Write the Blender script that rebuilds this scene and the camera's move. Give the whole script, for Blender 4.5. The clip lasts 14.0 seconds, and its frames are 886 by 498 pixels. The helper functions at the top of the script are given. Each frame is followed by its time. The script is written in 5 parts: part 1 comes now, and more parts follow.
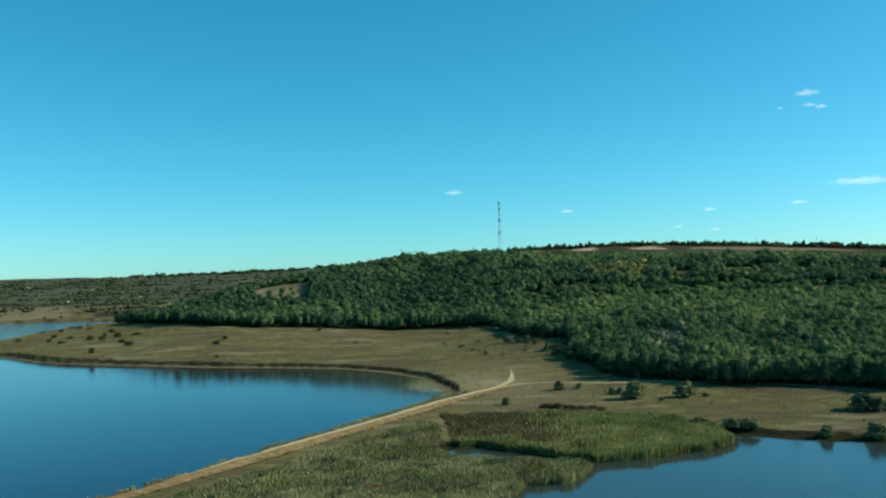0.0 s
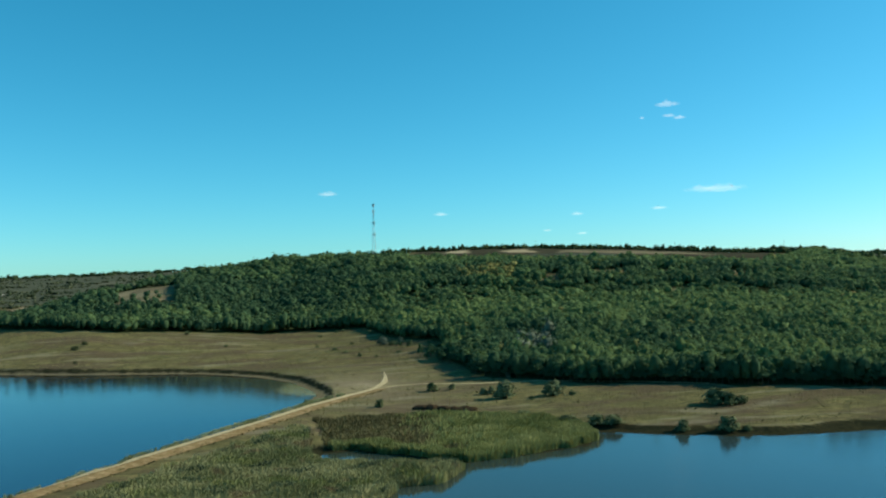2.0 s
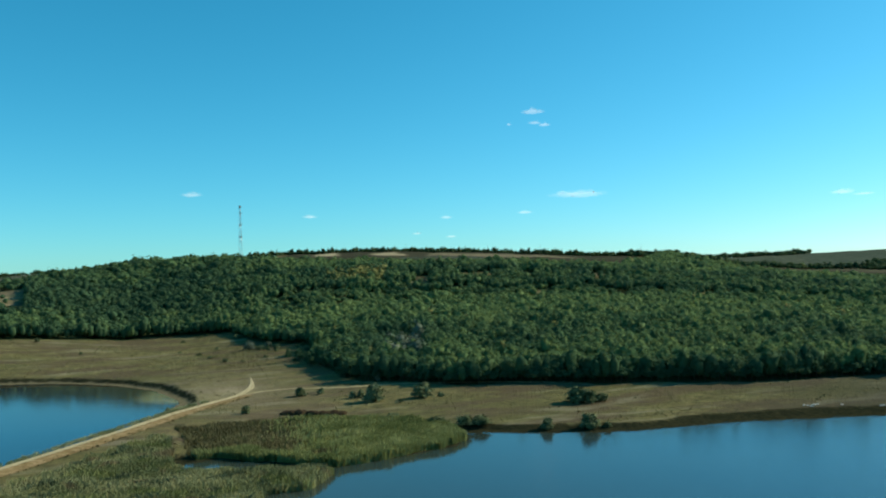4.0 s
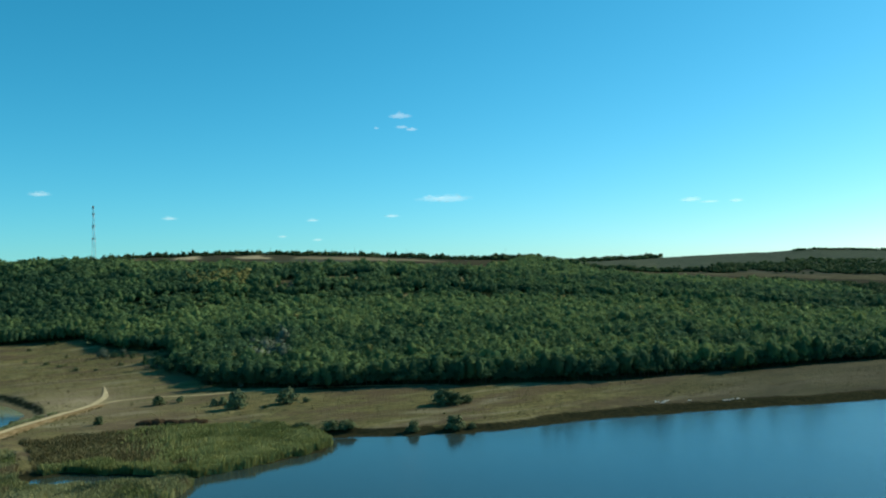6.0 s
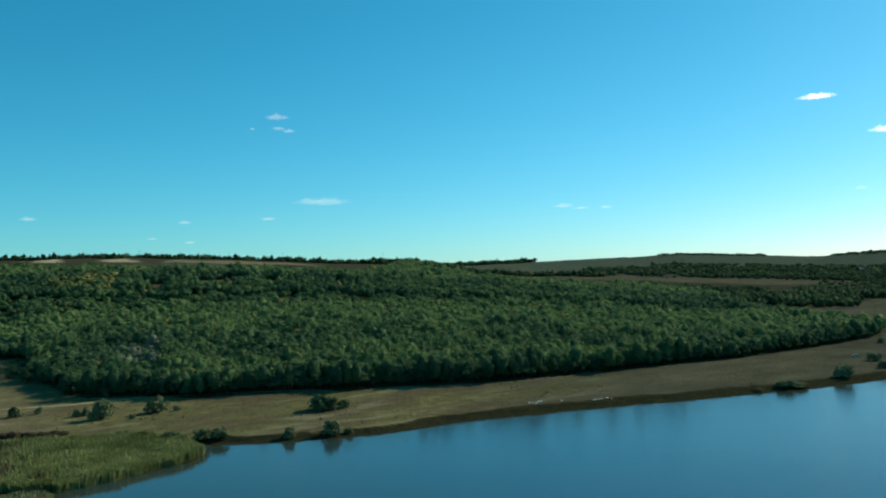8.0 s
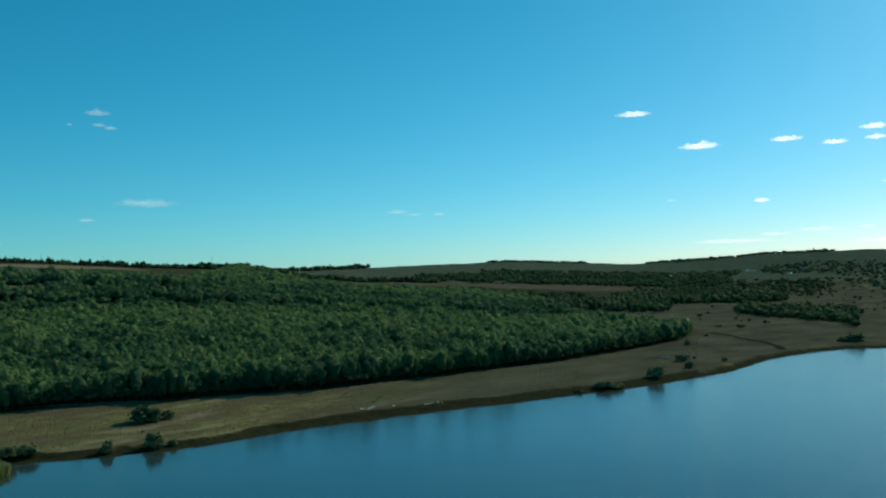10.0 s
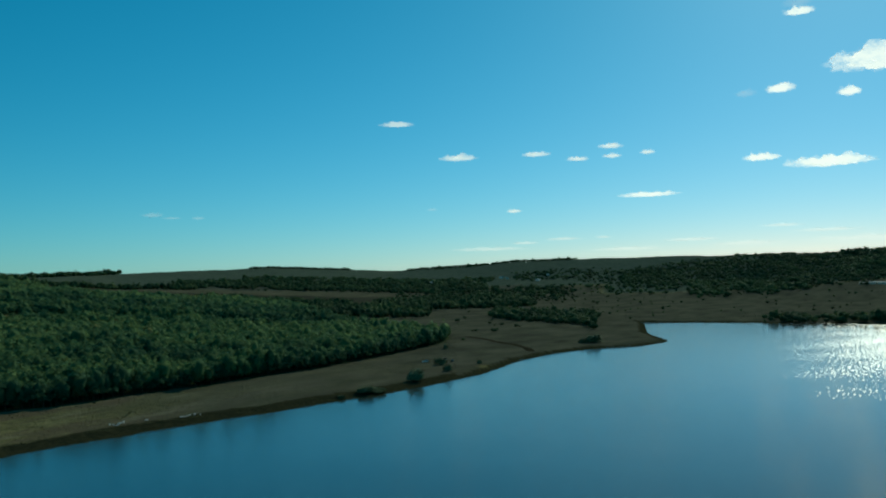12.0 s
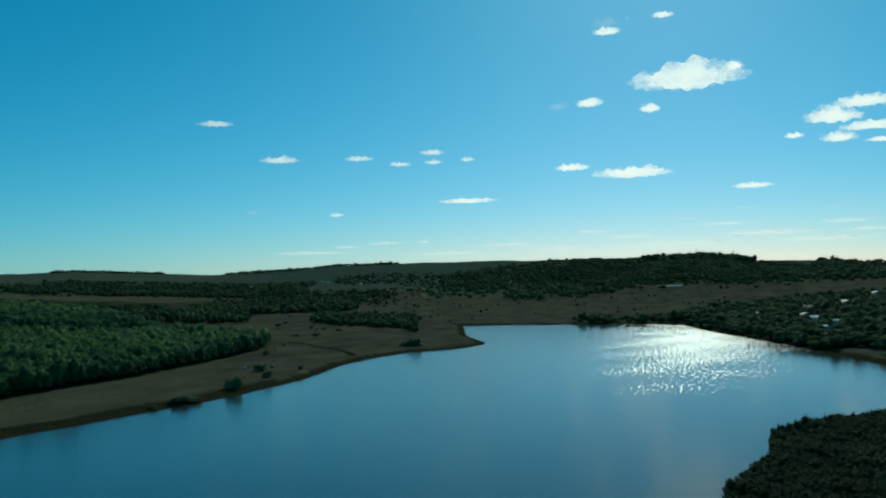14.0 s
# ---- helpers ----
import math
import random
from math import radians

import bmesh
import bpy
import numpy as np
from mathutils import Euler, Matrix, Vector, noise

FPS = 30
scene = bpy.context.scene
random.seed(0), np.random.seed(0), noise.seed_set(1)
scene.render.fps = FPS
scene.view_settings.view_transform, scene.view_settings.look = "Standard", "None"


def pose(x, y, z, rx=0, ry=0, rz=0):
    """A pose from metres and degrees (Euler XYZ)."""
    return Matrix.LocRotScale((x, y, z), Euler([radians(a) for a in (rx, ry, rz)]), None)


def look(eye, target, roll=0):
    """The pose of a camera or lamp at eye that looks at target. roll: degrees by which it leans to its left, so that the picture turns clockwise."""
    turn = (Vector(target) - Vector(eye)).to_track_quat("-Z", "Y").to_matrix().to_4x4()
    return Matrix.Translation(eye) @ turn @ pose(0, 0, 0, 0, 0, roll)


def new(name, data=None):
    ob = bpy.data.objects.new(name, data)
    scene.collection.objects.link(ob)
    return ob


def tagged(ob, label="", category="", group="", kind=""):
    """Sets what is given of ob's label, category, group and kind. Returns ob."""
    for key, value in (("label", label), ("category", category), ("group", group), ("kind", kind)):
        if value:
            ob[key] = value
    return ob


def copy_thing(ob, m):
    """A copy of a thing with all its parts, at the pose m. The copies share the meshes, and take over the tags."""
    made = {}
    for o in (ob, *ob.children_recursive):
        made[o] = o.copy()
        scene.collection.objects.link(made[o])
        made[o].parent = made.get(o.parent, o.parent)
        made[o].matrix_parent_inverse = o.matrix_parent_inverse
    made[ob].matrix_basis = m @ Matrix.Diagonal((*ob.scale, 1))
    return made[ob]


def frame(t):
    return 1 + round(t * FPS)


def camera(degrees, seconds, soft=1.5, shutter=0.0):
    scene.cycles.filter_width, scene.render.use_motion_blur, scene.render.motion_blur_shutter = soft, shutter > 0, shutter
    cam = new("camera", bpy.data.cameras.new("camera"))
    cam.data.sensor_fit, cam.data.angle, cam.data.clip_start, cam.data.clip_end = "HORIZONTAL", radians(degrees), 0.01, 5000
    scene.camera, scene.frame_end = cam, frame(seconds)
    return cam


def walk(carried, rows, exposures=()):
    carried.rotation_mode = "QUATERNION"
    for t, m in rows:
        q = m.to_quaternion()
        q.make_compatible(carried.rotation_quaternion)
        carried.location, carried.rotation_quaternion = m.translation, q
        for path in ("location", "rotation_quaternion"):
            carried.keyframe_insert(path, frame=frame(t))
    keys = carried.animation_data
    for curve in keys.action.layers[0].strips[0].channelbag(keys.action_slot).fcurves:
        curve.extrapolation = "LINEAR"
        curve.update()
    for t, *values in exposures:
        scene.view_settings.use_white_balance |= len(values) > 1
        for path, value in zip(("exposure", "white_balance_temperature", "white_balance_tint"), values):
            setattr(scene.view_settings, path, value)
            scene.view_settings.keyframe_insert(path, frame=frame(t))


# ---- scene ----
cam = camera(54.95, 14.0, soft=2.1)
# The drone hangs where it is and turns to the right: seconds, bearing, tilt, lean.
TURN = [
    (0.0, 0.00, 2.00, 1.50),
    (0.5, 2.12, 2.00, 1.57),
    (1.0, 4.22, 1.97, 1.53),
    (1.5, 6.32, 1.94, 1.49),
    (2.0, 8.46, 1.93, 1.53),
    (2.5, 10.59, 1.92, 1.46),
    (3.0, 12.79, 1.90, 1.53),
    (5.5, 23.87, 1.89, 1.70),
    (6.0, 26.14, 1.87, 1.74),
    (6.5, 28.42, 1.87, 1.81),
    (7.0, 30.54, 1.86, 1.83),
    (9.5, 41.65, 1.96, 1.57),
    (10.0, 45.49, 1.96, 1.56),
    (10.5, 50.51, 1.96, 1.59),
    (11.0, 54.68, 1.95, 1.56),
    (11.5, 58.16, 1.97, 1.56),
    (12.0, 61.28, 1.97, 1.55),
    (12.5, 64.29, 1.99, 1.58),
    (13.0, 67.26, 1.97, 1.56),
    (13.5, 70.22, 1.94, 1.56),
    (14.0, 73.19, 1.93, 1.59),
]
EXPOSURE = [(0.0, 0.1, 6600, 10), (3.0, 0.1, 6600, 10), (7.0, -0.1, 6500, 7), (9.5, -0.44, 6300, 1), (10.5, -0.66, 6100, -3), (11.5, -0.9, 5900, -7),
            (12.5, -1.05, 5700, -10), (14.0, -1.1, 5550, -11)]
walk(cam, [(t, pose(0, 0, 60.0, 0, 0, -yaw) @ pose(0, 0, 0, 90 + tilt) @ pose(0, 0, 0, 0, 0, -lean)) for t, yaw, tilt, lean in TURN], EXPOSURE)

# ---- light ----
SUN_BEARING, SUN_HEIGHT = 88.0, 30.0
world = bpy.data.worlds.new("sky")
scene.world = world
world.use_nodes = True
wn = world.node_tree.nodes
sky = wn.new("ShaderNodeTexSky")
sky.sky_type, sky.sun_disc = "NISHITA", False
sky.sun_elevation, sky.sun_rotation = radians(SUN_HEIGHT), radians(SUN_BEARING)
sky.altitude, sky.air_density, sky.dust_density, sky.ozone_density = 100, 0.85, 0.3, 3.5
background = wn["Background"]
background.inputs["Strength"].default_value = 0.1
# The clear deep blue of the late-summer sky: each colour of the sky's light with its own strength and contrast.
split, join = wn.new("ShaderNodeSeparateColor"), wn.new("ShaderNodeCombineColor")
world.node_tree.links.new(sky.outputs[0], split.inputs[0])
for i, (gain, power) in enumerate(((1.18, 1.62), (1.4, 0.92), (1.52, 0.96))):
    scaled, raised, lit = (wn.new("ShaderNodeMath") for _ in range(3))
    scaled.operation, raised.operation, lit.operation = "MULTIPLY", "POWER", "MULTIPLY"
    scaled.inputs[1].default_value, raised.inputs[1].default_value, lit.inputs[1].default_value = 0.09, power, gain * 10
    world.node_tree.links.new(split.outputs[i], scaled.inputs[0])
    world.node_tree.links.new(scaled.outputs[0], raised.inputs[0])
    world.node_tree.links.new(raised.outputs[0], lit.inputs[0])
    world.node_tree.links.new(lit.outputs[0], join.inputs[i])
world.node_tree.links.new(join.outputs[0], background.inputs["Color"])
sun = new("sun", bpy.data.lights.new("sun", "SUN"))
sun.data.energy, sun.data.angle, sun.data.color = 5.0, radians(0.53), (1.0, 0.93, 0.74)
sb, sh = radians(SUN_BEARING), radians(SUN_HEIGHT)
sun.matrix_world = look((900 * math.sin(sb) * math.cos(sh), 900 * math.cos(sb) * math.cos(sh), 900 * math.sin(sh)), (0, 0, 0))

# ---- materials ----


class Paint:
    """A node material, built step by step."""

    def __init__(self, name, rough=0.9, spec=0.2):
        self.mat = bpy.data.materials.new(name)
        self.mat.use_nodes = True
        self.tree = self.mat.node_tree
        self.bsdf = self.tree.nodes["Principled BSDF"]
        self.bsdf.inputs["Roughness"].default_value = rough
        self.bsdf.inputs["Specular IOR Level"].default_value = spec
        self.where = self.tree.nodes.new("ShaderNodeNewGeometry").outputs["Position"]

    def node(self, kind, **sets):
        n = self.tree.nodes.new(kind)
        for key, value in sets.items():
            n.inputs[key.replace("_", " ")].default_value = value
        return n

    def link(self, a, b):
        self.tree.links.new(a, b)

    def noise(self, scale, detail=4.0, stretch=None, rough=0.55):
        n = self.node("ShaderNodeTexNoise", Scale=scale, Detail=detail, Roughness=rough)
        if stretch:
            m = self.node("ShaderNodeMapping", Scale=stretch)
            self.link(self.where, m.inputs["Vector"])
            self.link(m.outputs[0], n.inputs["Vector"])
        else:
            self.link(self.where, n.inputs["Vector"])
        return n.outputs["Fac"]

    def ramp(self, value, *stops):
        n = self.tree.nodes.new("ShaderNodeValToRGB")
        el = n.color_ramp.elements
        while len(el) < len(stops):
            el.new(0.5)
        for e, (at, col) in zip(el, stops):
            e.position = at
            e.color = (*col, 1) if isinstance(col, tuple) else (col, col, col, 1)
        self.link(value, n.inputs[0])
        return n.outputs[0]

    def mix(self, fac, a, b, blend="MIX"):
        n = self.tree.nodes.new("ShaderNodeMix")
        n.data_type, n.blend_type = "RGBA", blend
        for sock, v in ((n.inputs[0], fac), (n.inputs[6], a), (n.inputs[7], b)):
            if isinstance(v, (int, float)):
                sock.default_value = v
            elif isinstance(v, tuple):
                sock.default_value = (*v, 1)
            else:
                self.link(v, sock)
        return n.outputs[2]

    def attr(self, name):
        n = self.tree.nodes.new("ShaderNodeAttribute")
        n.attribute_name = name
        return n.outputs["Fac"]

    def base(self, colour):
        if isinstance(colour, tuple):
            self.bsdf.inputs["Base Color"].default_value = (*colour, 1)
        else:
            self.link(colour, self.bsdf.inputs["Base Color"])
        return self

    def bump(self, value, strength, dist):
        n = self.node("ShaderNodeBump", Strength=strength, Distance=dist)
        self.link(value, n.inputs["Height"])
        self.link(n.outputs[0], self.bsdf.inputs["Normal"])
        return self


def leaf_paint(name, dark, mid, light, scale=0.12, autumn=None, through_light=0.08, streaks=(), toned=False, speckle=0.3):
    p = Paint(name, 0.8, 0.03)
    isl = p.tree.nodes.new("ShaderNodeNewGeometry").outputs["Random Per Island"]
    tree_tone = p.ramp(p.noise(scale, 2.0), (0.3, dark), (0.5, mid), (0.72, light))
    col = p.mix(speckle, tree_tone, p.ramp(isl, (0.0, dark), (0.55, mid), (1.0, light)))
    col = p.mix(p.ramp(p.noise(0.013, 3.0), (0.42, 0.0), (0.6, 0.6)), col, dark)
    col = p.mix(p.ramp(p.noise(0.035, 2.0, stretch=(1, 1, 0.3)), (0.5, 0.0), (0.68, 0.55)), col, light)
    # the tone lightens or darkens leaves; on the wood it includes painted shade
    if toned:
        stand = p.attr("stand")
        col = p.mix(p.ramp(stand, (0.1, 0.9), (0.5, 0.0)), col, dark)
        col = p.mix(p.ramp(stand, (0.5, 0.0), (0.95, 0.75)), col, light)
    if autumn:
        col = p.mix(p.ramp(p.noise(scale * 1.7, 1.0, stretch=(1, 1, 0.4)), (0.62, 0.0), (0.7, 0.75)), col, autumn)
    if streaks:
        run = p.noise(0.03, 6.0, stretch=(0.5, 1.4, 0.0), rough=0.65)
        col = p.mix(p.ramp(run, (0.52, 0.0), (0.66, 0.8)), col, streaks[0])
        col = p.mix(p.ramp(run, (0.34, 0.75), (0.47, 0.0)), col, streaks[1])
    p.base(col)
    tr = p.node("ShaderNodeBsdfTranslucent")
    p.link(col, tr.inputs["Color"])
    mx = p.node("ShaderNodeMixShader", Fac=through_light)
    p.link(p.bsdf.outputs[0], mx.inputs[1])
    p.link(tr.outputs[0], mx.inputs[2])
    p.link(mx.outputs[0], p.tree.nodes["Material Output"].inputs["Surface"])
    return p.mat


FOREST_LEAF = leaf_paint("forest_leaf", (0.054, 0.105, 0.053), (0.094, 0.166, 0.067), (0.172, 0.24, 0.085), 0.1, None, 0.38, toned=True, speckle=0.12)
YELLOW_LEAF = leaf_paint("autumn_leaf", (0.1, 0.115, 0.035), (0.185, 0.175, 0.06), (0.27, 0.24, 0.085), 0.11)
GREY_LEAF = leaf_paint("silver_leaf", (0.062, 0.085, 0.055), (0.12, 0.145, 0.095), (0.19, 0.208, 0.15), 0.2)
BUSH_LEAF = leaf_paint("bush_leaf", (0.0605, 0.0857, 0.0377), (0.131, 0.156, 0.0735), (0.211, 0.236, 0.121), 0.3)
THORN_LEAF = leaf_paint("thorn_leaf", (0.028, 0.042, 0.02), (0.055, 0.075, 0.034), (0.1, 0.12, 0.06), 0.2)
THICKET_LEAF = leaf_paint("thicket_leaf", (0.026, 0.038, 0.018), (0.042, 0.058, 0.027), (0.068, 0.082, 0.038), 0.2, None, 0.3)
REED_LEAF = leaf_paint("reed_leaf", (0.104, 0.124, 0.0485), (0.234, 0.24, 0.107), (0.364, 0.351, 0.175), 0.06, (0.19, 0.139, 0.0777), 0.25)
REED_DARK = leaf_paint("reed_dark", (0.0336, 0.0546, 0.0336), (0.0756, 0.105, 0.0588), (0.126, 0.151, 0.084), 0.1, None, 0.2)
REED_GREEN = leaf_paint("reed_green", (0.0948, 0.12, 0.0375), (0.222, 0.238, 0.0834), (0.332, 0.34, 0.138), 0.06, None, 0.25)
SEDGE_LEAF = leaf_paint("sedge_leaf", (0.0747, 0.0688, 0.031), (0.143, 0.125, 0.0551), (0.212, 0.183, 0.0861), 0.1, (0.0992, 0.112, 0.0413), 0.2)
GRASS_LEAF = leaf_paint("dry_grass", (0.152, 0.132, 0.0494), (0.271, 0.233, 0.0889), (0.389, 0.343, 0.148), 0.03, (0.127, 0.146, 0.0494), 0.08, ((0.187, 0.123, 0.0642), (0.161, 0.183, 0.0592)))
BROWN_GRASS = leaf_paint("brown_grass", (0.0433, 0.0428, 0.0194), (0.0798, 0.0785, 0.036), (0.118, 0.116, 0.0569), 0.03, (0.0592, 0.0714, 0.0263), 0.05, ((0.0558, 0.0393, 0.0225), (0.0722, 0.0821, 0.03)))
WEED_LEAF = leaf_paint("weed_leaf", (0.08, 0.078, 0.032), (0.135, 0.122, 0.05), (0.2, 0.17, 0.075), 0.15, (0.1, 0.062, 0.034), 0.1)
MOOR_LEAF = leaf_paint("moor_grass", (0.042, 0.042, 0.028), (0.078, 0.076, 0.049), (0.118, 0.113, 0.074), 0.02, (0.0504, 0.0546, 0.021), 0.05)
FAR_LEAF = leaf_paint("far_leaf", (0.034, 0.062, 0.028), (0.06, 0.1, 0.039), (0.108, 0.148, 0.056), 0.03, None, 0.3, toned=True, speckle=0.1)


SCRUB_LEAF = leaf_paint("scrub_leaf", (0.03, 0.044, 0.022), (0.062, 0.08, 0.04), (0.11, 0.125, 0.068), 0.03, None, 0.05, toned=True, speckle=0.1)


def bark_paint():
    p = Paint("bark", 0.95, 0.0)
    p.base(p.ramp(p.noise(3.0, 5.0, stretch=(1, 1, 0.2)), (0.3, (0.05, 0.035, 0.025)), (0.7, (0.14, 0.1, 0.07))))
    return p.mat


BARK = bark_paint()


def ground_paint():
    p = Paint("dry_meadow", 1.0, 0.0)
    big, mid, fine = p.noise(0.012, 5.0), p.noise(0.09, 5.0), p.noise(1.1, 6.0, rough=0.7)
    grass = p.ramp(mid, (0.25, (0.127, 0.11, 0.0457)), (0.5, (0.198, 0.168, 0.0711)), (0.75, (0.279, 0.242, 0.107)))
    grass = p.mix(p.ramp(big, (0.42, 0.0), (0.68, 0.65)), grass, p.ramp(fine, (0.3, (0.072, 0.0821, 0.0305)), (0.7, (0.136, 0.128, 0.0508))))
    grass = p.mix(p.ramp(fine, (0.35, 0.55), (0.62, 0.0)), grass, (0.072, 0.0638, 0.0305))
    rill = p.noise(0.05, 6.0, stretch=(0.35, 1.6, 1.0))
    grass = p.mix(p.ramp(rill, (0.55, 0.0), (0.66, 0.5)), grass, (0.0932, 0.0684, 0.0457))
    weeds = p.noise(0.3, 6.0, stretch=(0.7, 1.3, 1.0), rough=0.65)
    grass = p.mix(p.ramp(weeds, (0.48, 0.0), (0.62, 0.8)), grass, (0.0605, 0.0652, 0.0315))
    grass = p.mix(p.ramp(p.noise(0.024, 6.0, stretch=(0.6, 1.5, 1.0), rough=0.62), (0.48, 0.0), (0.58, 0.75)), grass, (0.101, 0.0739, 0.0484))
    grass = p.mix(p.ramp(p.noise(0.036, 5.0, stretch=(0.5, 1.7, 1.0), rough=0.6), (0.55, 0.0), (0.64, 0.45)), grass, (0.292, 0.261, 0.164))
    plough = p.ramp(p.noise(0.02, 5.0, stretch=(0.3, 1.8, 1.0)), (0.3, (0.0302, 0.0311, 0.0227)), (0.7, (0.0538, 0.0529, 0.037)))
    col = p.mix(p.attr("arable"), grass, plough)
    stubble = p.ramp(p.noise(0.05, 4.0), (0.3, (0.302, 0.244, 0.143)), (0.7, (0.403, 0.336, 0.21)))
    col = p.mix(p.attr("stubble"), col, stubble)
    # pasture green with the grey-blue of distant haze mixed into it
    pasture = p.ramp(p.noise(0.06, 5.0), (0.3, (0.045, 0.066, 0.05)), (0.7, (0.085, 0.108, 0.08)))
    col = p.mix(p.attr("pasture"), col, pasture)
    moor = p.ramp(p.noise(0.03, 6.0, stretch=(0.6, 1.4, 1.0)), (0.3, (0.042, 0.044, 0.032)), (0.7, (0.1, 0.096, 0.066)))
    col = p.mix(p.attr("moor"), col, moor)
    under = p.ramp(p.noise(0.4, 4.0), (0.3, (0.03, 0.044, 0.02)), (0.7, (0.06, 0.078, 0.034)))
    col = p.mix(p.attr("woodfloor"), col, under)
    mud = p.ramp(p.noise(0.5, 5.0, stretch=(1, 1, 3)), (0.3, (0.0168, 0.0185, 0.0101)), (0.7, (0.042, 0.0403, 0.0202)))
    col = p.mix(p.attr("mud"), col, mud)
    col = p.mix(p.attr("beach"), col, p.ramp(p.noise(0.4, 4.0), (0.3, (0.118, 0.0966, 0.0504)), (0.7, (0.202, 0.168, 0.0966))))
    p.base(col)
    p.bump(p.noise(0.8, 8.0, rough=0.7), 0.7, 0.6)
    return p.mat


GROUND = ground_paint()


def water_paint(name, dark, light, bed, ruffled):
    p = Paint(name, 0.07 if ruffled else 0.06, 0.46 if ruffled else 0.4)
    p.bsdf.inputs["IOR"].default_value = 1.333
    body = p.ramp(p.noise(0.012, 3.0), (0.3, dark), (0.7, light))
    shallow = p.attr("shallow")
    p.base(p.mix(p.ramp(shallow, (0.85, 0.0), (1.0, 0.8)), p.mix(shallow, body, bed), (0.24, 0.24, 0.12)))
    ripple = p.noise(0.9, 5.0, stretch=(1.0, 0.55, 1.0), rough=0.6)
    calm = p.node("ShaderNodeBump", Distance=0.25, Strength=0.1 if ruffled else 0.05)
    p.link(ripple, calm.inputs["Height"])
    windy = p.node("ShaderNodeBump", Distance=0.25)
    p.link(ripple, windy.inputs["Height"])
    p.link(calm.outputs[0], windy.inputs["Normal"])
    p.link(windy.outputs[0], p.bsdf.inputs["Normal"])
    p.link(p.attr("ruffle"), windy.inputs["Strength"])
    breeze = p.attr("breeze")
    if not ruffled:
        # the shallow end loses its gloss, in place of the hill's dark reflection
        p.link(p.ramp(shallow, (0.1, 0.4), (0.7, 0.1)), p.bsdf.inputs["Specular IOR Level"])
        return p.mat
    # the breeze breaks the far end of the lake into glitter
    chop = p.noise(1.0, 2.0, stretch=(0.11, 0.8, 1.0), rough=0.7)
    crest = p.mix(1.0, chop, p.mix(1.0, breeze, (0.25, 0.25, 0.25), "MULTIPLY"), "ADD")
    steep = p.mix(1.0, p.ramp(crest, (0.66, 0.0), (0.695, 1.0)), p.ramp(breeze, (0.0, 0.0), (0.2, 1.0)), "MULTIPLY")
    p.link(p.ramp(steep, (0.0, 0.09), (1.0, 0.4)), p.bsdf.inputs["Roughness"])
    return p.mat


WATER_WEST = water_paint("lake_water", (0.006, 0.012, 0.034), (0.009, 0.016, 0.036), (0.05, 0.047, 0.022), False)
WATER_EAST = water_paint("turbid_water", (0.018, 0.048, 0.066), (0.03, 0.064, 0.078), (0.035, 0.042, 0.022), True)


def track_paint():
    p = Paint("dirt_road", 1.0, 0.0)
    col = p.ramp(p.noise(0.35, 5.0), (0.3, (0.4, 0.32, 0.17)), (0.7, (0.6, 0.49, 0.29)))
    p.base(p.mix(p.ramp(p.noise(2.0, 5.0), (0.5, 0.0), (0.75, 0.5)), col, (0.2, 0.16, 0.09)))
    p.bump(p.noise(3.0, 6.0), 0.4, 0.1)
    return p.mat


TRACK = track_paint()


def plain_paint(name, colour, rough=0.6, vary=0.25, scale=1.5, metal=0.0, spec=0.4):
    p = Paint(name, rough, spec)
    low = tuple(c * (1 - vary) for c in colour)
    p.base(p.ramp(p.noise(scale, 4.0), (0.3, low), (0.7, colour)))
    p.bsdf.inputs["Metallic"].default_value = metal
    return p.mat


MAST_WHITE = plain_paint("mast_white", (0.85, 0.83, 0.78), 0.5, 0.15)
MAST_RED = plain_paint("mast_red", (0.6, 0.36, 0.32), 0.5, 0.3)
ANTENNA = plain_paint("antenna_grey", (0.32, 0.32, 0.32), 0.5)
PLASTER = plain_paint("white_plaster", (0.8, 0.73, 0.6), 0.8, 0.15)
ROOF_TIN = plain_paint("tin_roof", (0.55, 0.5, 0.42), 0.7, 0.2, 0.8)
ROOF_RED = plain_paint("tile_roof", (0.26, 0.13, 0.09), 0.8, 0.35)
GLASS_DARK = plain_paint("window_glass", (0.02, 0.025, 0.03), 0.08, 0.1)
CAR_WHITE = plain_paint("car_white", (0.9, 0.86, 0.76), 0.2, 0.05)
CAR_DARK = plain_paint("car_dark", (0.03, 0.05, 0.035), 0.35, 0.2)
RUBBER = plain_paint("rubber", (0.02, 0.02, 0.02), 0.8)
STONE = plain_paint("pale_stone", (0.62, 0.58, 0.5), 0.9, 0.3, 2.0)
PEAT = plain_paint("peat", (0.07, 0.048, 0.028), 1.0, 0.5, 0.8, spec=0.0)
GULLY_SOIL = plain_paint("gully_soil", (0.045, 0.04, 0.025), 1.0, 0.6, 0.4, spec=0.0)


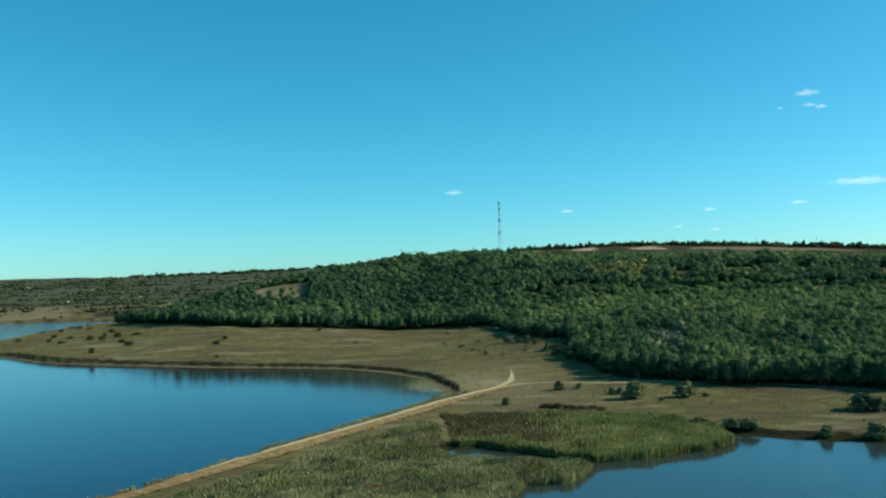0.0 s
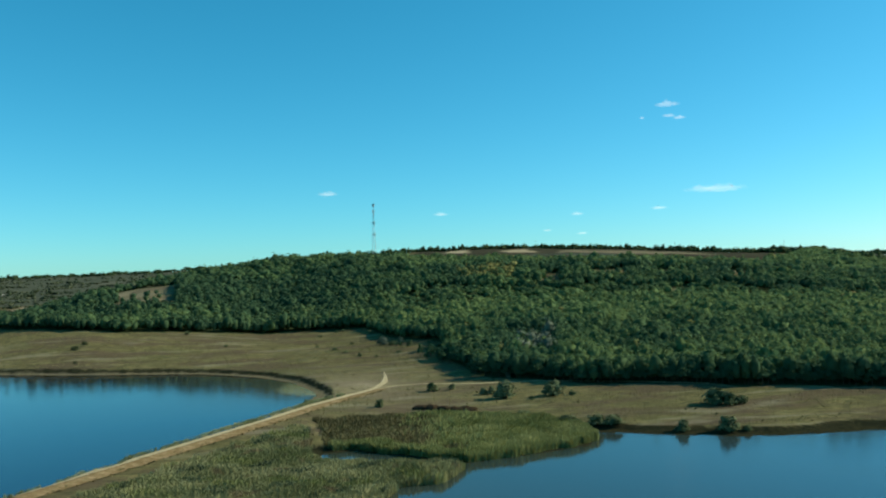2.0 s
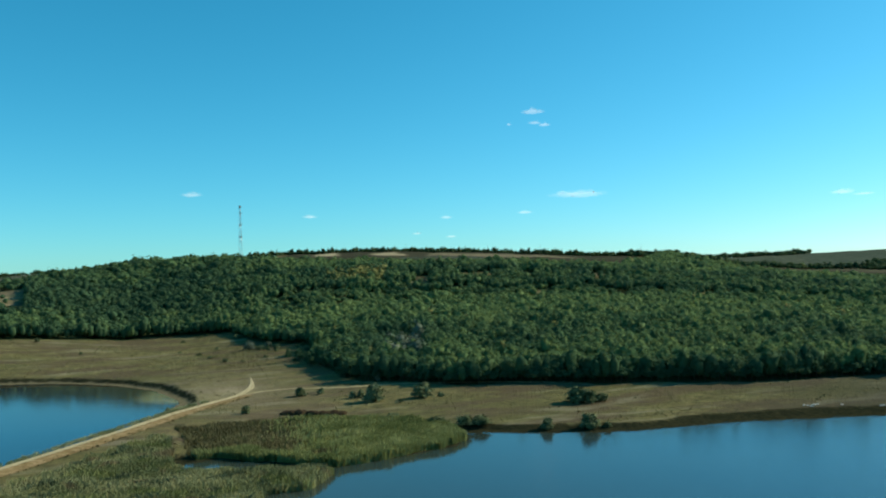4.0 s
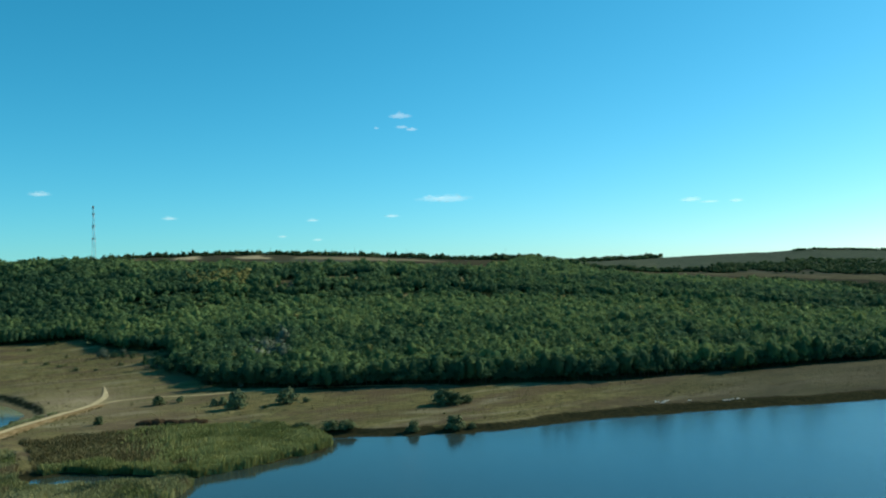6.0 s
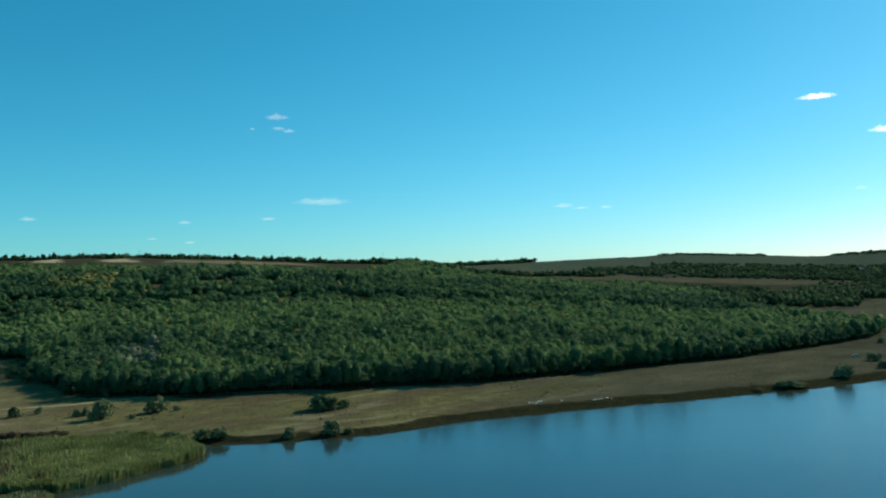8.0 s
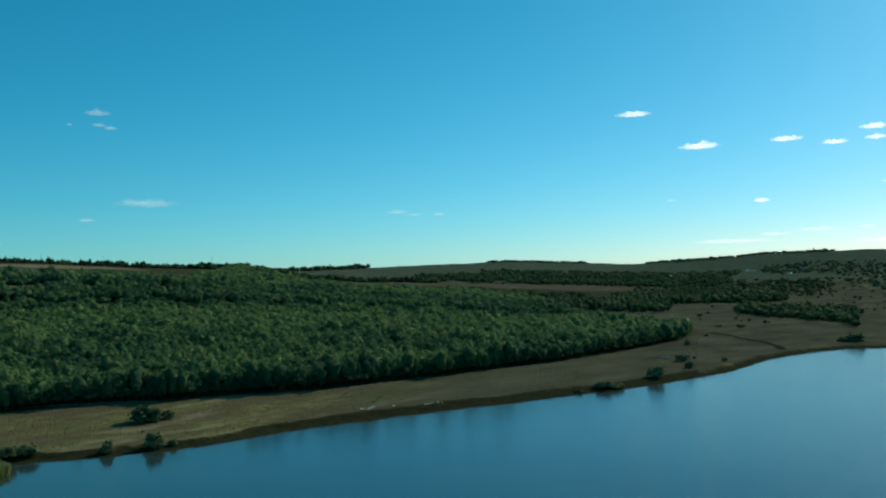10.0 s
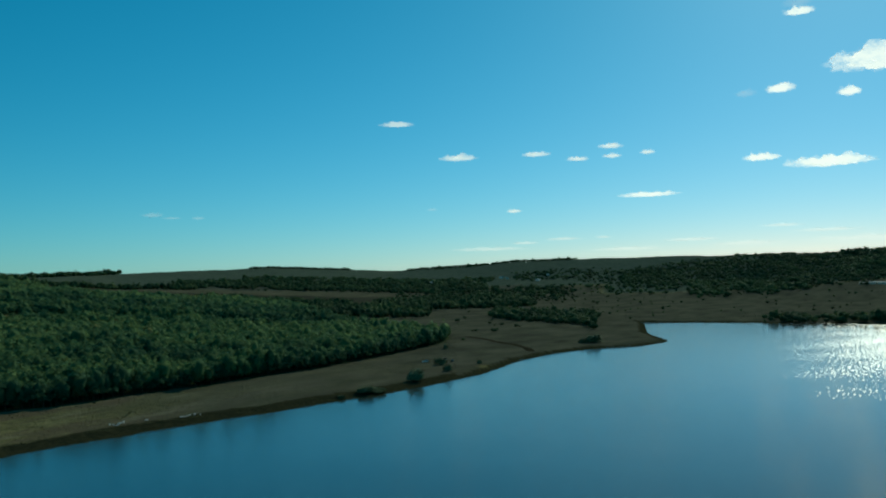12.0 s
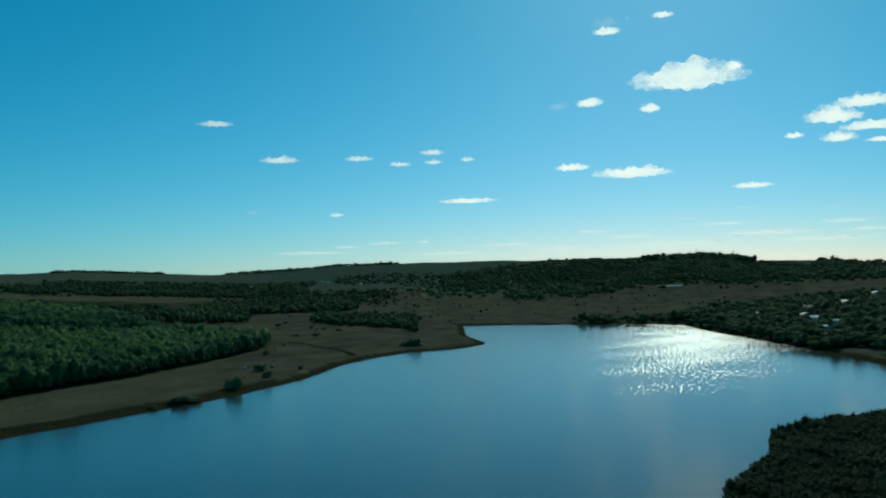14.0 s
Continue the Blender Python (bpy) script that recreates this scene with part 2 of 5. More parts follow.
def cloud_paint(name, glow, thick):
    """Cloud that glows in place of scattered sunlight; thinner towards its ragged rim."""
    p = Paint(name, 1.0, 0.0)
    light, clear, veil = p.node("ShaderNodeEmission", Color=(1.0, 0.95, 0.84, 1), Strength=glow), p.node("ShaderNodeBsdfTransparent"), p.node("ShaderNodeMixShader")
    rag = p.mix(0.4, p.noise(0.022, 5.0, stretch=(1, 1, 1.6), rough=0.65), p.noise(0.09, 4.0, rough=0.7))
    body = p.mix(0.5, p.attr("body"), p.ramp(rag, (0.25, 0.0), (0.75, 1.0)))
    p.link(p.ramp(body, (0.24, 0.0), (0.42, thick * 0.3), (0.56, thick * 0.75), (0.7, thick)), veil.inputs[0])
    p.link(clear.outputs[0], veil.inputs[1])
    p.link(light.outputs[0], veil.inputs[2])
    p.link(veil.outputs[0], p.tree.nodes["Material Output"].inputs["Surface"])
    return p.mat


CLOUD = cloud_paint("cloud", 2.1, 0.9)
CLOUD_SOFT = cloud_paint("soft_cloud", 1.9, 0.55)
CLOUD_BANK = cloud_paint("cloud_bank", 1.9, 0.3)
CLOUD_THIN = cloud_paint("thin_cloud", 1.6, 0.1)
SEDGE_GREEN = leaf_paint("sedge_green", (0.143, 0.168, 0.0756), (0.26, 0.286, 0.143), (0.378, 0.386, 0.218), 0.2, None, 0.3)


def faint_track_paint():
    p = Paint("faint_track", 1.0, 0.0)
    p.base(p.ramp(p.noise(0.25, 5.0), (0.35, (0.28, 0.225, 0.115)), (0.68, (0.46, 0.38, 0.22))))
    return p.mat


TRACK_FAINT = faint_track_paint()


def shoulder_paint():
    p = Paint("sandy_shoulder", 1.0, 0.0)
    col = p.ramp(p.noise(0.35, 5.0, rough=0.65), (0.32, (0.17, 0.11, 0.052)), (0.5, (0.26, 0.175, 0.083)), (0.66, (0.36, 0.26, 0.14)))
    p.base(p.mix(p.ramp(p.noise(1.2, 4.0), (0.52, 0.0), (0.62, 0.6)), col, (0.17, 0.15, 0.06)))
    p.bump(p.noise(1.5, 5.0), 0.5, 0.3)
    return p.mat


SHOULDER = shoulder_paint()

# ---- the lie of the land ----
EYE = 60.0          # height of the eye over the lakes


def hill(r, el):
    """Height of a point r metres off that shows el degrees over the eye's level."""
    return r, EYE + r * math.tan(math.radians(el))


# Profiles of the land by compass bearing from the dam: (distance, height).
LAND = {
    -62: [(50, 1.5), (700, 2), (1000, 2.5), (1700, 3), (2200, 30), (2800, 92), (4800, 70)],
    -28: [(50, 1.5), (850, 2), (1000, 3), (1740, 2), hill(2100, -1.0), hill(2500, 0), hill(3200, 0.72), (4800, 60)],
    -20.7: [(50, 1.5), (700, 2), (860, 13), (1030, 21), (1200, 11), (1550, 2), (1650, 3), hill(2200, -0.7), hill(3000, 0.72), (4800, 60)],
    -17.5: [(50, 1.5), (670, 2), (850, 19), (910, 22), (1070, 31), (1250, 17), (1650, 4), hill(2200, -0.7), hill(3000, 0.74), (4800, 60)],
    -14.4: [(50, 1.5), (640, 2), (800, 18), (930, 27), (1090, 46), (1300, 33), (1700, 14), (2200, 36), hill(3000, 0.8), (4800, 60)],
    -10.7: [(50, 1.5), (618, 2), (820, 16), (1000, 45), (1120, 61), (1300, 52), (1500, 36), (1800, 30), (2300, 47), hill(3000, 0.9), (4800, 60)],
    -7: [(50, 1.5), (595, 2), (740, 9), (840, 14), (1020, 48), (1150, 74), (1500, 70), (2000, 62), (2600, 85), hill(3000, 1.05), (4800, 60)],
    -3.2: [(50, 1.5), (545, 2), (700, 6), (870, 11), (1030, 48), (1150, 82), (1500, 84), (3000, 95), (4800, 60)],
    0.6: [(50, 1.5), (455, 2), (700, 7), (850, 12), (1020, 55), (1150, 88), (1600, 88), (3000, 95), (4800, 60)],
    4: [(50, 1.5), (440, 2), (600, 5.5), (750, 11), (830, 16), (1000, 55), (1150, 89), (1600, 90), (2000, 120), (3000, 95), (4800, 60)],
    8: [(50, 1.5), (370, 1.5), (450, 2.5), (600, 7), (720, 16), (800, 27), (840, 31), (1030, 66), (1100, 72), (1300, 83), (1650, 99), hill(2000, 1.8), (3000, 110), (4800, 60)],
    12: [(50, 1.5), (365, 1.5), (470, 4), (650, 19), (800, 28), (840, 31), (1030, 67), (1100, 72), (1500, 94), hill(2000, 1.85), (3000, 110), (4800, 60)],
    17: [(50, 1.5), (335, 1.5), (444, 4), (650, 20), (800, 29), (840, 32), (1030, 67), (1100, 72), (1500, 92), hill(2000, 1.78), (3000, 110), (4800, 60)],
    22: [(50, 1.5), (330, 1.5), (444, 4.5), (650, 20), (800, 29), (840, 32), (1030, 64), (1100, 69), (1500, 87), hill(2000, 1.48), (3000, 100), (4800, 60)],
    27: [(50, 1.5), (330, 1.5), (441, 4.5), (650, 20), (800, 28), (840, 31), (1030, 58), (1100, 63), (1500, 80), hill(2000, 1.12), (3000, 95), (4800, 60)],
    32: [(50, 1.5), (340, 1.5), (440, 4.5), (650, 19), (800, 26), (840, 29), (1030, 52), (1100, 56), (1500, 73), hill(2000, 1.0), (3000, 100), (4800, 60)],
    36.5: [(50, 1.5), (358, 1.5), (445, 4.5), (650, 17), (800, 23), (840, 26), (1000, 43), (1200, 50), (1500, 57), (2000, 66), (2600, 83), hill(3300, 0.78), (4800, 60)],
    40: [(50, 1.5), (368, 1.5), (462, 4.5), (650, 15), (800, 21), (840, 23), (980, 37), (1200, 42), (1500, 46), (2000, 57), (2600, 78), hill(3400, 0.88), (4800, 60)],
    44: [(50, 1.5), (385, 1.5), (490, 4.5), (650, 12), (800, 17), (840, 20), (960, 29), (1200, 33), (1600, 38), (2000, 50), (2700, 84), hill(3400, 0.98), (4800, 60)],
    50: [(50, 1.5), (410, 1.5), (525, 5), (700, 9), (820, 12), (860, 14), (960, 20), (1200, 23), (1600, 26), (2000, 39), (2600, 78), hill(3200, 1.1), (4800, 60)],
    54: [(50, 1.5), (435, 1.5), (560, 5), (700, 8), (900, 12), (1200, 16), (1600, 18), (2000, 32), (2600, 73), hill(3300, 0.88), (4800, 60)],
    58: [(50, 1.5), (470, 1.5), (600, 4), (720, 6), (900, 9), (1200, 12), (1600, 15), (2000, 28), (2600, 68), hill(3400, 0.63), (4800, 60)],
    62: [(50, 1.5), (510, 1.5), (600, 3), (720, 6), (900, 8), (1200, 10), (1600, 14), (2000, 27), (2600, 65), hill(3300, 0.85), (4800, 60)],
    66: [(50, 1.5), (610, 1.5), (700, 3), (900, 6), (1200, 8), (1600, 12), (2000, 30), (2500, 66), hill(3000, 1.1), (4800, 60)],
    70: [(50, 1.5), (670, 1.3), (800, 2.5), (1000, 5), (1300, 8), (1700, 14), (2200, 48), hill(2900, 1.15), (4800, 60)],
    76: [(50, 1.5), (740, 1.2), (850, 1.3), (1040, 1.6), (1300, 4), (1700, 12), (2200, 50), hill(2800, 1.17), (4800, 60)],
    82: [(50, 1.5), (1035, 1.3), (1300, 3), (1600, 8), (2000, 40), hill(2600, 1.1), (4800, 60)],
    87: [(50, 1.5), (1000, 1.3), (1200, 3), (1500, 8), (1900, 45), hill(2400, 1.0), (4800, 60)],
    90.4: [(50, 1.5), (860, 1.3), (1200, 5), (1500, 12), (1900, 50), hill(2300, 1.0), (4800, 60)],
    93: [(50, 1.5), (780, 1.3), (1100, 7), (1500, 17), (1900, 45), hill(2400, 0.62), (4800, 60)],
    97: [(50, 1.5), (667, 1.3), (900, 7), (1200, 15), (1600, 28), (2000, 42), hill(2600, 0.48), (4800, 60)],
    100.6: [(50, 1.5), (570, 1.3), (800, 7), (1100, 15), (1500, 28), (2000, 42), hill(2800, 0.18), (4800, 60)],
    135: [(50, 1.5), (500, 2), (900, 10), (1500, 25), (2500, 60), (4800, 70)],
    215: [(50, 1.5), (700, 10), (1500, 40), (2500, 70), (4800, 80)],
}
RINGS = np.geomspace(40.0, 4800.0, 700)


def land_table():
    """The profiles on common rings, rounded off at the knots."""
    keys = sorted(LAND)
    rows = []
    for k in keys:
        rs, zs = np.array(LAND[k]).T
        z = np.interp(RINGS, rs, zs)
        for _ in range(3):
            pad = np.concatenate([np.full(6, z[0]), z, np.full(6, z[-1])])
            z = np.convolve(pad, np.ones(13) / 13, "valid")
        rows.append(z)
    keys.append(keys[0] + 360)
    rows.append(rows[0])
    return np.array(keys, float), np.array(rows)


BEARINGS, PROFILES = land_table()

# Shorelines, in metres east (x) and north (y) of the eye.
LAKE_WEST = [(-118, 195), (-91, 247), (-79, 270), (-65, 300), (-49, 330), (-30, 367), (-11, 408), (-4, 440), (-2, 455), (-5, 476),
             (-17, 519), (-40, 556), (-73, 585), (-115, 602), (-158, 613), (-205, 633), (-254, 654), (-310, 681), (-338, 702),
             (-399, 765), (-520, 840), (-600, 900), (-560, 940), (-505, 968), (-512, 1063), (-532, 1223), (-542, 1430), (-555, 1490),
             (-569, 1503), (-693, 1546), (-804, 1543), (-1200, 1500), (-1300, 800), (-800, 200), (-300, 60), (-170, 100)]
LAKE_EAST = [(17, 233), (22, 247), (37, 251), (43, 264), (40, 270), (30, 275), (16, 277), (4, 282), (-2, 291), (2, 301), (12, 303), (20, 294), (30, 287), (46, 273),
             (65, 278), (93, 290), (101, 303), (104, 312), (110, 310), (126, 302), (149, 291), (169, 287), (196, 288), (222, 284), (248, 278),
             (287, 269), (313, 260), (341, 255), (374, 245), (417, 239), (471, 234), (505, 237), (555, 245), (611, 241), (656, 229),
             (687, 196), (735, 184), (760, 192)]
LAKE_EAST += [(837, 229), (995, 277), (1016, 287), (1022, 220), (1017, 158), (1010, 60), (982, 21), (930, 8), (870, -8), (782, -39),
              (663, -79), (585, -98), (500, -118), (430, -108), (378, -72), (352, -38), (330, -22), (290, -19), (262, -10), (240, -4),
              (222, -4), (180, -60), (60, -80), (-30, 0), (-20, 120), (5, 200)]


def inland(x, y, poly):
    """Metres from the shoreline: over 0 on land, under 0 on the water."""
    p = np.array(poly, float)
    q = np.roll(p, -1, axis=0)
    best = np.full(x.shape, 1e9)
    inside = np.zeros(x.shape, bool)
    for (ax, ay), (bx, by) in zip(p, q):
        dx, dy = bx - ax, by - ay
        u = np.clip(((x - ax) * dx + (y - ay) * dy) / (dx * dx + dy * dy), 0, 1)
        best = np.minimum(best, np.hypot(x - ax - u * dx, y - ay - u * dy))
        if ay != by:
            inside ^= ((ay > y) != (by > y)) & (x < (bx - ax) * (y - ay) / (by - ay) + ax)
    return np.where(inside, -best, best)


def wave(x, y, size, seed):
    """Smooth uneven value in -1..1 with swells about size metres long."""
    rng = np.random.RandomState(seed)
    out = np.zeros(np.shape(x))
    for _ in range(7):
        a, k, ph = rng.uniform(0, 6.28), rng.uniform(0.6, 1.7) * 6.28 / size, rng.uniform(0, 6.28)
        out = out + np.sin(k * (x * np.cos(a) + y * np.sin(a)) + ph)
    return out / 4.2


def shore(x, y):
    jig = 1.3 * wave(x, y, 23, 3) + 0.8 * wave(x, y, 9, 4)
    return np.minimum(inland(x, y, LAKE_WEST), inland(x, y, LAKE_EAST)) + jig * np.clip((np.hypot(x, y) - 150) / 150, 0, 1)


def base_height(x, y):
    r = np.hypot(x, y)
    az = np.degrees(np.arctan2(x, y))
    az = np.where(az < BEARINGS[0], az + 360, az)
    j = np.clip(np.searchsorted(BEARINGS, az, "right") - 1, 0, len(BEARINGS) - 2)
    u = (az - BEARINGS[j]) / (BEARINGS[j + 1] - BEARINGS[j])
    u = np.clip(u, 0, 1)
    s = np.log(np.clip(r, 40.0, 4799.0) / 40.0) / np.log(120.0) * (len(RINGS) - 1)
    i = np.clip(s.astype(int), 0, len(RINGS) - 2)
    v = s - i
    def at(row):
        return PROFILES[row, i] * (1 - v) + PROFILES[row, i + 1] * v
    z = at(j) * (1 - u) + at(j + 1) * u
    rough = np.clip((z - 6) / 40, 0, 1)
    return z + rough * (2.2 * wave(x, y, 210, 1) + 1.0 * wave(x, y, 70, 2)) + np.clip((z - 1) / 6, 0, 1) * 0.25 * wave(x, y, 31, 5)


def height(x, y):
    """Height of the ground over the lakes."""
    x, y = np.asarray(x, float), np.asarray(y, float)
    z = base_height(x, y)
    d = shore(x, y)
    marsh = np.maximum(-inland(x, y, REEDS_SOUTH), -inland(x, y, REEDS_NORTH))
    z = z - (z - 0.3) * np.clip(marsh / 6 + 0.6, 0, 1) * (np.hypot(x, y) < 420)
    z = z + (2.3 - z) * np.clip(1.6 - dam_line(x, y) / 4.0, 0, 1)
    edge = np.clip(d / 3.5, 0, 1)
    dam = dam_line(x, y) < 9
    beach = np.where(d > 0, z * (0.2 * np.clip(d / 6.5, 0, 1) + 0.8 * np.clip(np.where(dam, d / 2.2, (d - 6.0) / 2.6), 0, 1)), np.maximum(d * 0.25, -2.0))
    return np.where(d < 9, np.where(marsh > -2, np.where(d > 0, 0.3 * edge, np.maximum(d * 0.25, -2.0)), beach), z)


REEDS_SOUTH = [(-88, 205), (-72, 242), (-58, 262), (-45, 285), (-30, 312), (-14, 342), (-6, 346), (-4, 315), (-3, 290), (4, 281), (16, 276), (30, 275),
               (41, 271), (44, 264), (37, 250), (22, 246), (17, 232), (5, 200)]
REEDS_NORTH = [(2, 310), (4, 303), (12, 304), (21, 296), (31, 288), (46, 273), (65, 279), (93, 291), (102, 304), (101, 318), (92, 340), (62, 361),
               (39, 369), (14, 373), (-2, 366), (0, 345)]
ROAD = [(-150, 150), (-122, 195), (-95, 239), (-84, 258), (-72, 278), (-58, 303), (-42, 331), (-22, 367), (-3, 403), (16, 432), (29, 452), (36, 474), (38, 495),
        (39, 520)]


def dam_line(x, y):
    best = np.full(np.shape(x), 1e9)
    for (ax, ay), (bx, by) in zip(ROAD[:9], ROAD[1:10]):
        dx, dy = bx - ax, by - ay
        u = np.clip(((x - ax) * dx + (y - ay) * dy) / (dx * dx + dy * dy), 0, 1)
        best = np.minimum(best, np.hypot(x - ax - u * dx, y - ay - u * dy))
    return best


def mesh_of(name, verts, faces, mats, smooth=False, slots=None):
    """A mesh object from arrays; all faces have the same number of corners."""
    verts, faces = np.asarray(verts, np.float32), np.asarray(faces, np.int32)
    me = bpy.data.meshes.new(name)
    k = faces.shape[1]
    me.vertices.add(len(verts))
    me.vertices.foreach_set("co", verts.ravel())
    me.loops.add(faces.size)
    me.loops.foreach_set("vertex_index", faces.ravel())
    me.polygons.add(len(faces))
    me.polygons.foreach_set("loop_start", np.arange(0, faces.size, k, dtype=np.int32))
    me.polygons.foreach_set("use_smooth", np.full(len(faces), smooth))
    for m in mats if isinstance(mats, (list, tuple)) else [mats]:
        me.materials.append(m)
    if slots is not None:
        me.polygons.foreach_set("material_index", np.asarray(slots, np.int32))
    me.update(calc_edges=True)
    return me


def z_at(x, y):
    return float(height(np.array([x]), np.array([y]))[0])


# Where the wood begins and ends, by bearing.
WOOD_FRONT = [(-21, 1060), (-20.3, 1000), (-17.9, 905), (-15, 845), (-12.6, 822), (-7.1, 822), (-1.4, 836), (3.1, 806), (4.2, 745), (5.5, 690), (8.2, 655),
              (8.6, 560), (9.9, 505), (10.2, 487), (11.6, 471), (14.6, 457), (17.5, 439), (23.5, 438), (28, 435), (36.3, 441), (40, 458),
              (45.3, 490), (50, 523), (53.5, 556), (56.8, 615), (58.9, 660), (61, 713), (61.6, 760)]
WOOD_BACK = [(-21, 1130), (-17.9, 1110), (-14.4, 1130), (-10.7, 1200), (-7, 1300), (0, 1400), (4, 1380), (8, 1300), (12, 1265), (17, 1200), (22, 1200),
             (29, 1190), (30.5, 1500), (32, 2060), (35, 1500), (36.5, 1380), (40, 1330), (44, 1390), (48, 1450), (51, 1330), (53, 1080), (54, 980), (57, 890), (60, 830), (61.6, 770)]


def bearing(x, y):
    return np.degrees(np.arctan2(x, y))


def in_wood(x, y, soft=0.0):
    az, r = bearing(x, y), np.hypot(x, y)
    f = np.interp(az, *np.array(WOOD_FRONT, float).T) + 5 * wave(x, y, 37, 8)
    b = np.interp(az, *np.array(WOOD_BACK, float).T)
    return (az > -21) & (az < 61.6) & (r > f + soft) & (r < b)


# Clearings in the wood: bearings and distances.
GLADES = [(14.9, 16.6, 925, 1003), (18.0, 20.8, 962, 1032), (22.0, 24.6, 985, 1058), (27.0, 28.7, 955, 1062), (29.7, 31.2, 1070, 1160), (23.1, 24.4, 868, 920), (-12.9, -8.9, 935, 1128),
          (-14.4, -11.9, 1062, 1100), (-18.6, -15.6, 1000, 1035), (33.5, 35.0, 880, 915)]


def build_ground():
    az = np.radians(np.concatenate([np.arange(-36, 108, 0.27), np.arange(108, 324, 3.0)]))
    rings = np.concatenate([[0.0, 20.0], np.geomspace(40, 205, 40), np.geomspace(207, 720, 260), np.geomspace(730, 1250, 70), np.geomspace(1270, 4800, 95)])
    a, r = np.meshgrid(az, rings)
    x, y = r * np.sin(a), r * np.cos(a)
    z = height(x, y)
    n, m = len(az), len(rings)
    idx = np.arange(n * m).reshape(m, n)
    nxt = np.roll(idx, -1, axis=1)
    faces = np.stack([idx[:-1], nxt[:-1], nxt[1:], idx[1:]], -1).reshape(-1, 4)[:, ::-1]
    me = mesh_of("ground", np.stack([x, y, z], -1).reshape(-1, 3), faces, GROUND, True)
    xf, yf, zf = x.ravel(), y.ravel(), z.ravel()
    d, rr, b = shore(xf, yf), np.hypot(xf, yf), bearing(xf, yf)
    def put(name, values):
        me.attributes.new(name, "FLOAT", "POINT").data.foreach_set("value", np.clip(values, 0, 1).astype(np.float32))
    west = (inland(xf, yf, LAKE_WEST) < 40) & (xf < 30)
    far = np.clip((dam_line(xf, yf) - 9) / 4, 0, 1)
    put("mud", far * (9.4 + 1.0 * wave(xf, yf, 14, 11) + 5 * np.clip((b - 30) / 8, 0, 1) * (b < 62) - d) / 0.8)
    put("beach", np.where(west, far * (5.9 + 0.5 * wave(xf, yf, 14, 11) - d) / 0.8, 0))
    glade = np.zeros(xf.shape, bool)
    for a0, a1, g0, g1 in GLADES:
        glade |= (b > a0) & (b < a1) & (rr > g0) & (rr < g1)
    put("woodfloor", (in_wood(xf, yf) & ~glade).astype(float))
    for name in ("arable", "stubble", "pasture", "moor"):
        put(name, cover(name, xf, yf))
    return tagged(new("ground", me), "dry late-summer meadow and hills round two lakes", "ground", kind="structure")


def cover(name, x, y):
    """How far a kind of field covers the land."""
    az, r = bearing(x, y), np.hypot(x, y)
    az = az + 0.5 * wave(x, y, 260, 21)
    out = np.zeros(x.shape)
    def field(a0, a1, r0, r1, amount=1.0):
        soft = np.clip((az - a0) / 0.25, 0, 1) * np.clip((a1 - az) / 0.25, 0, 1) * np.clip((r - r0) / 12, 0, 1) * np.clip((r1 - r) / 12, 0, 1)
        np.maximum(out, soft * amount, out=out)
    if name == "arable":
        field(6.5, 30, 1220, 1960, 0.85)
        field(35, 60, 1350, 1850, 0.95)
        field(-22.5, -16.8, 1690, 1830, 0.95)
        field(58, 80, 2280, 3300, 0.7)
    if name == "stubble":
        field(8.4, 10.1, 1790, 1945)
        field(12.3, 14.7, 1690, 1890)
        field(-40, -23.6, 1745, 2060, 0.3)
        field(-9.5, -6.3, 2600, 3050, 0.8)
        field(-18.4, -15.2, 1870, 1990, 0.7)
        field(-14.2, -11.6, 2540, 2640, 0.7)
        field(16.2, 26.5, 1640, 1860, 0.4)
        field(38, 66, 1900, 2070, 0.05)
        field(-12.6, -8.9, 985, 1125, 0.3)
        field(-14.6, -11.7, 1055, 1106, 0.7)
        field(-18.8, -15.4, 995, 1040, 0.6)
        np.maximum(out, 0.75 * np.exp(-np.hypot(x - 24, (y - 468) * 0.6) / 24), out=out)
        lip = np.interp(az, *np.array(WOOD_FRONT, float).T) - r
        np.maximum(out, 0.22 * ((lip > 0) & (lip < 4.5) & (az > 11) & (az < 60)), out=out)
    if name == "pasture":
        field(40, 76, 2000, 3400, 0.88)
        field(30, 41, 2100, 3500, 0.8)
        field(72, 112, 1780, 2800, 0.9)
        field(91, 112, 640, 1400, 0.7)
        field(14, 20, 1500, 1640, 0.9)
        field(-40, -8, 2010, 3200, 0.75)
    if name == "moor":
        field(58, 72, 560, 2000, 0.9)
        field(71, 112, 560, 1780, 0.9)
        field(40, 62, 780, 1360, 0.85)
        field(-40, -8, 1830, 3200, 0.15)
        field(34, 67, 1830, 2130, 0.75)
        # the lakeside meadow mixes towards the darker moor colour with bearing
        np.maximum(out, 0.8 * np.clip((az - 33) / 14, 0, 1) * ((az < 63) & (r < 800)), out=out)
    return out


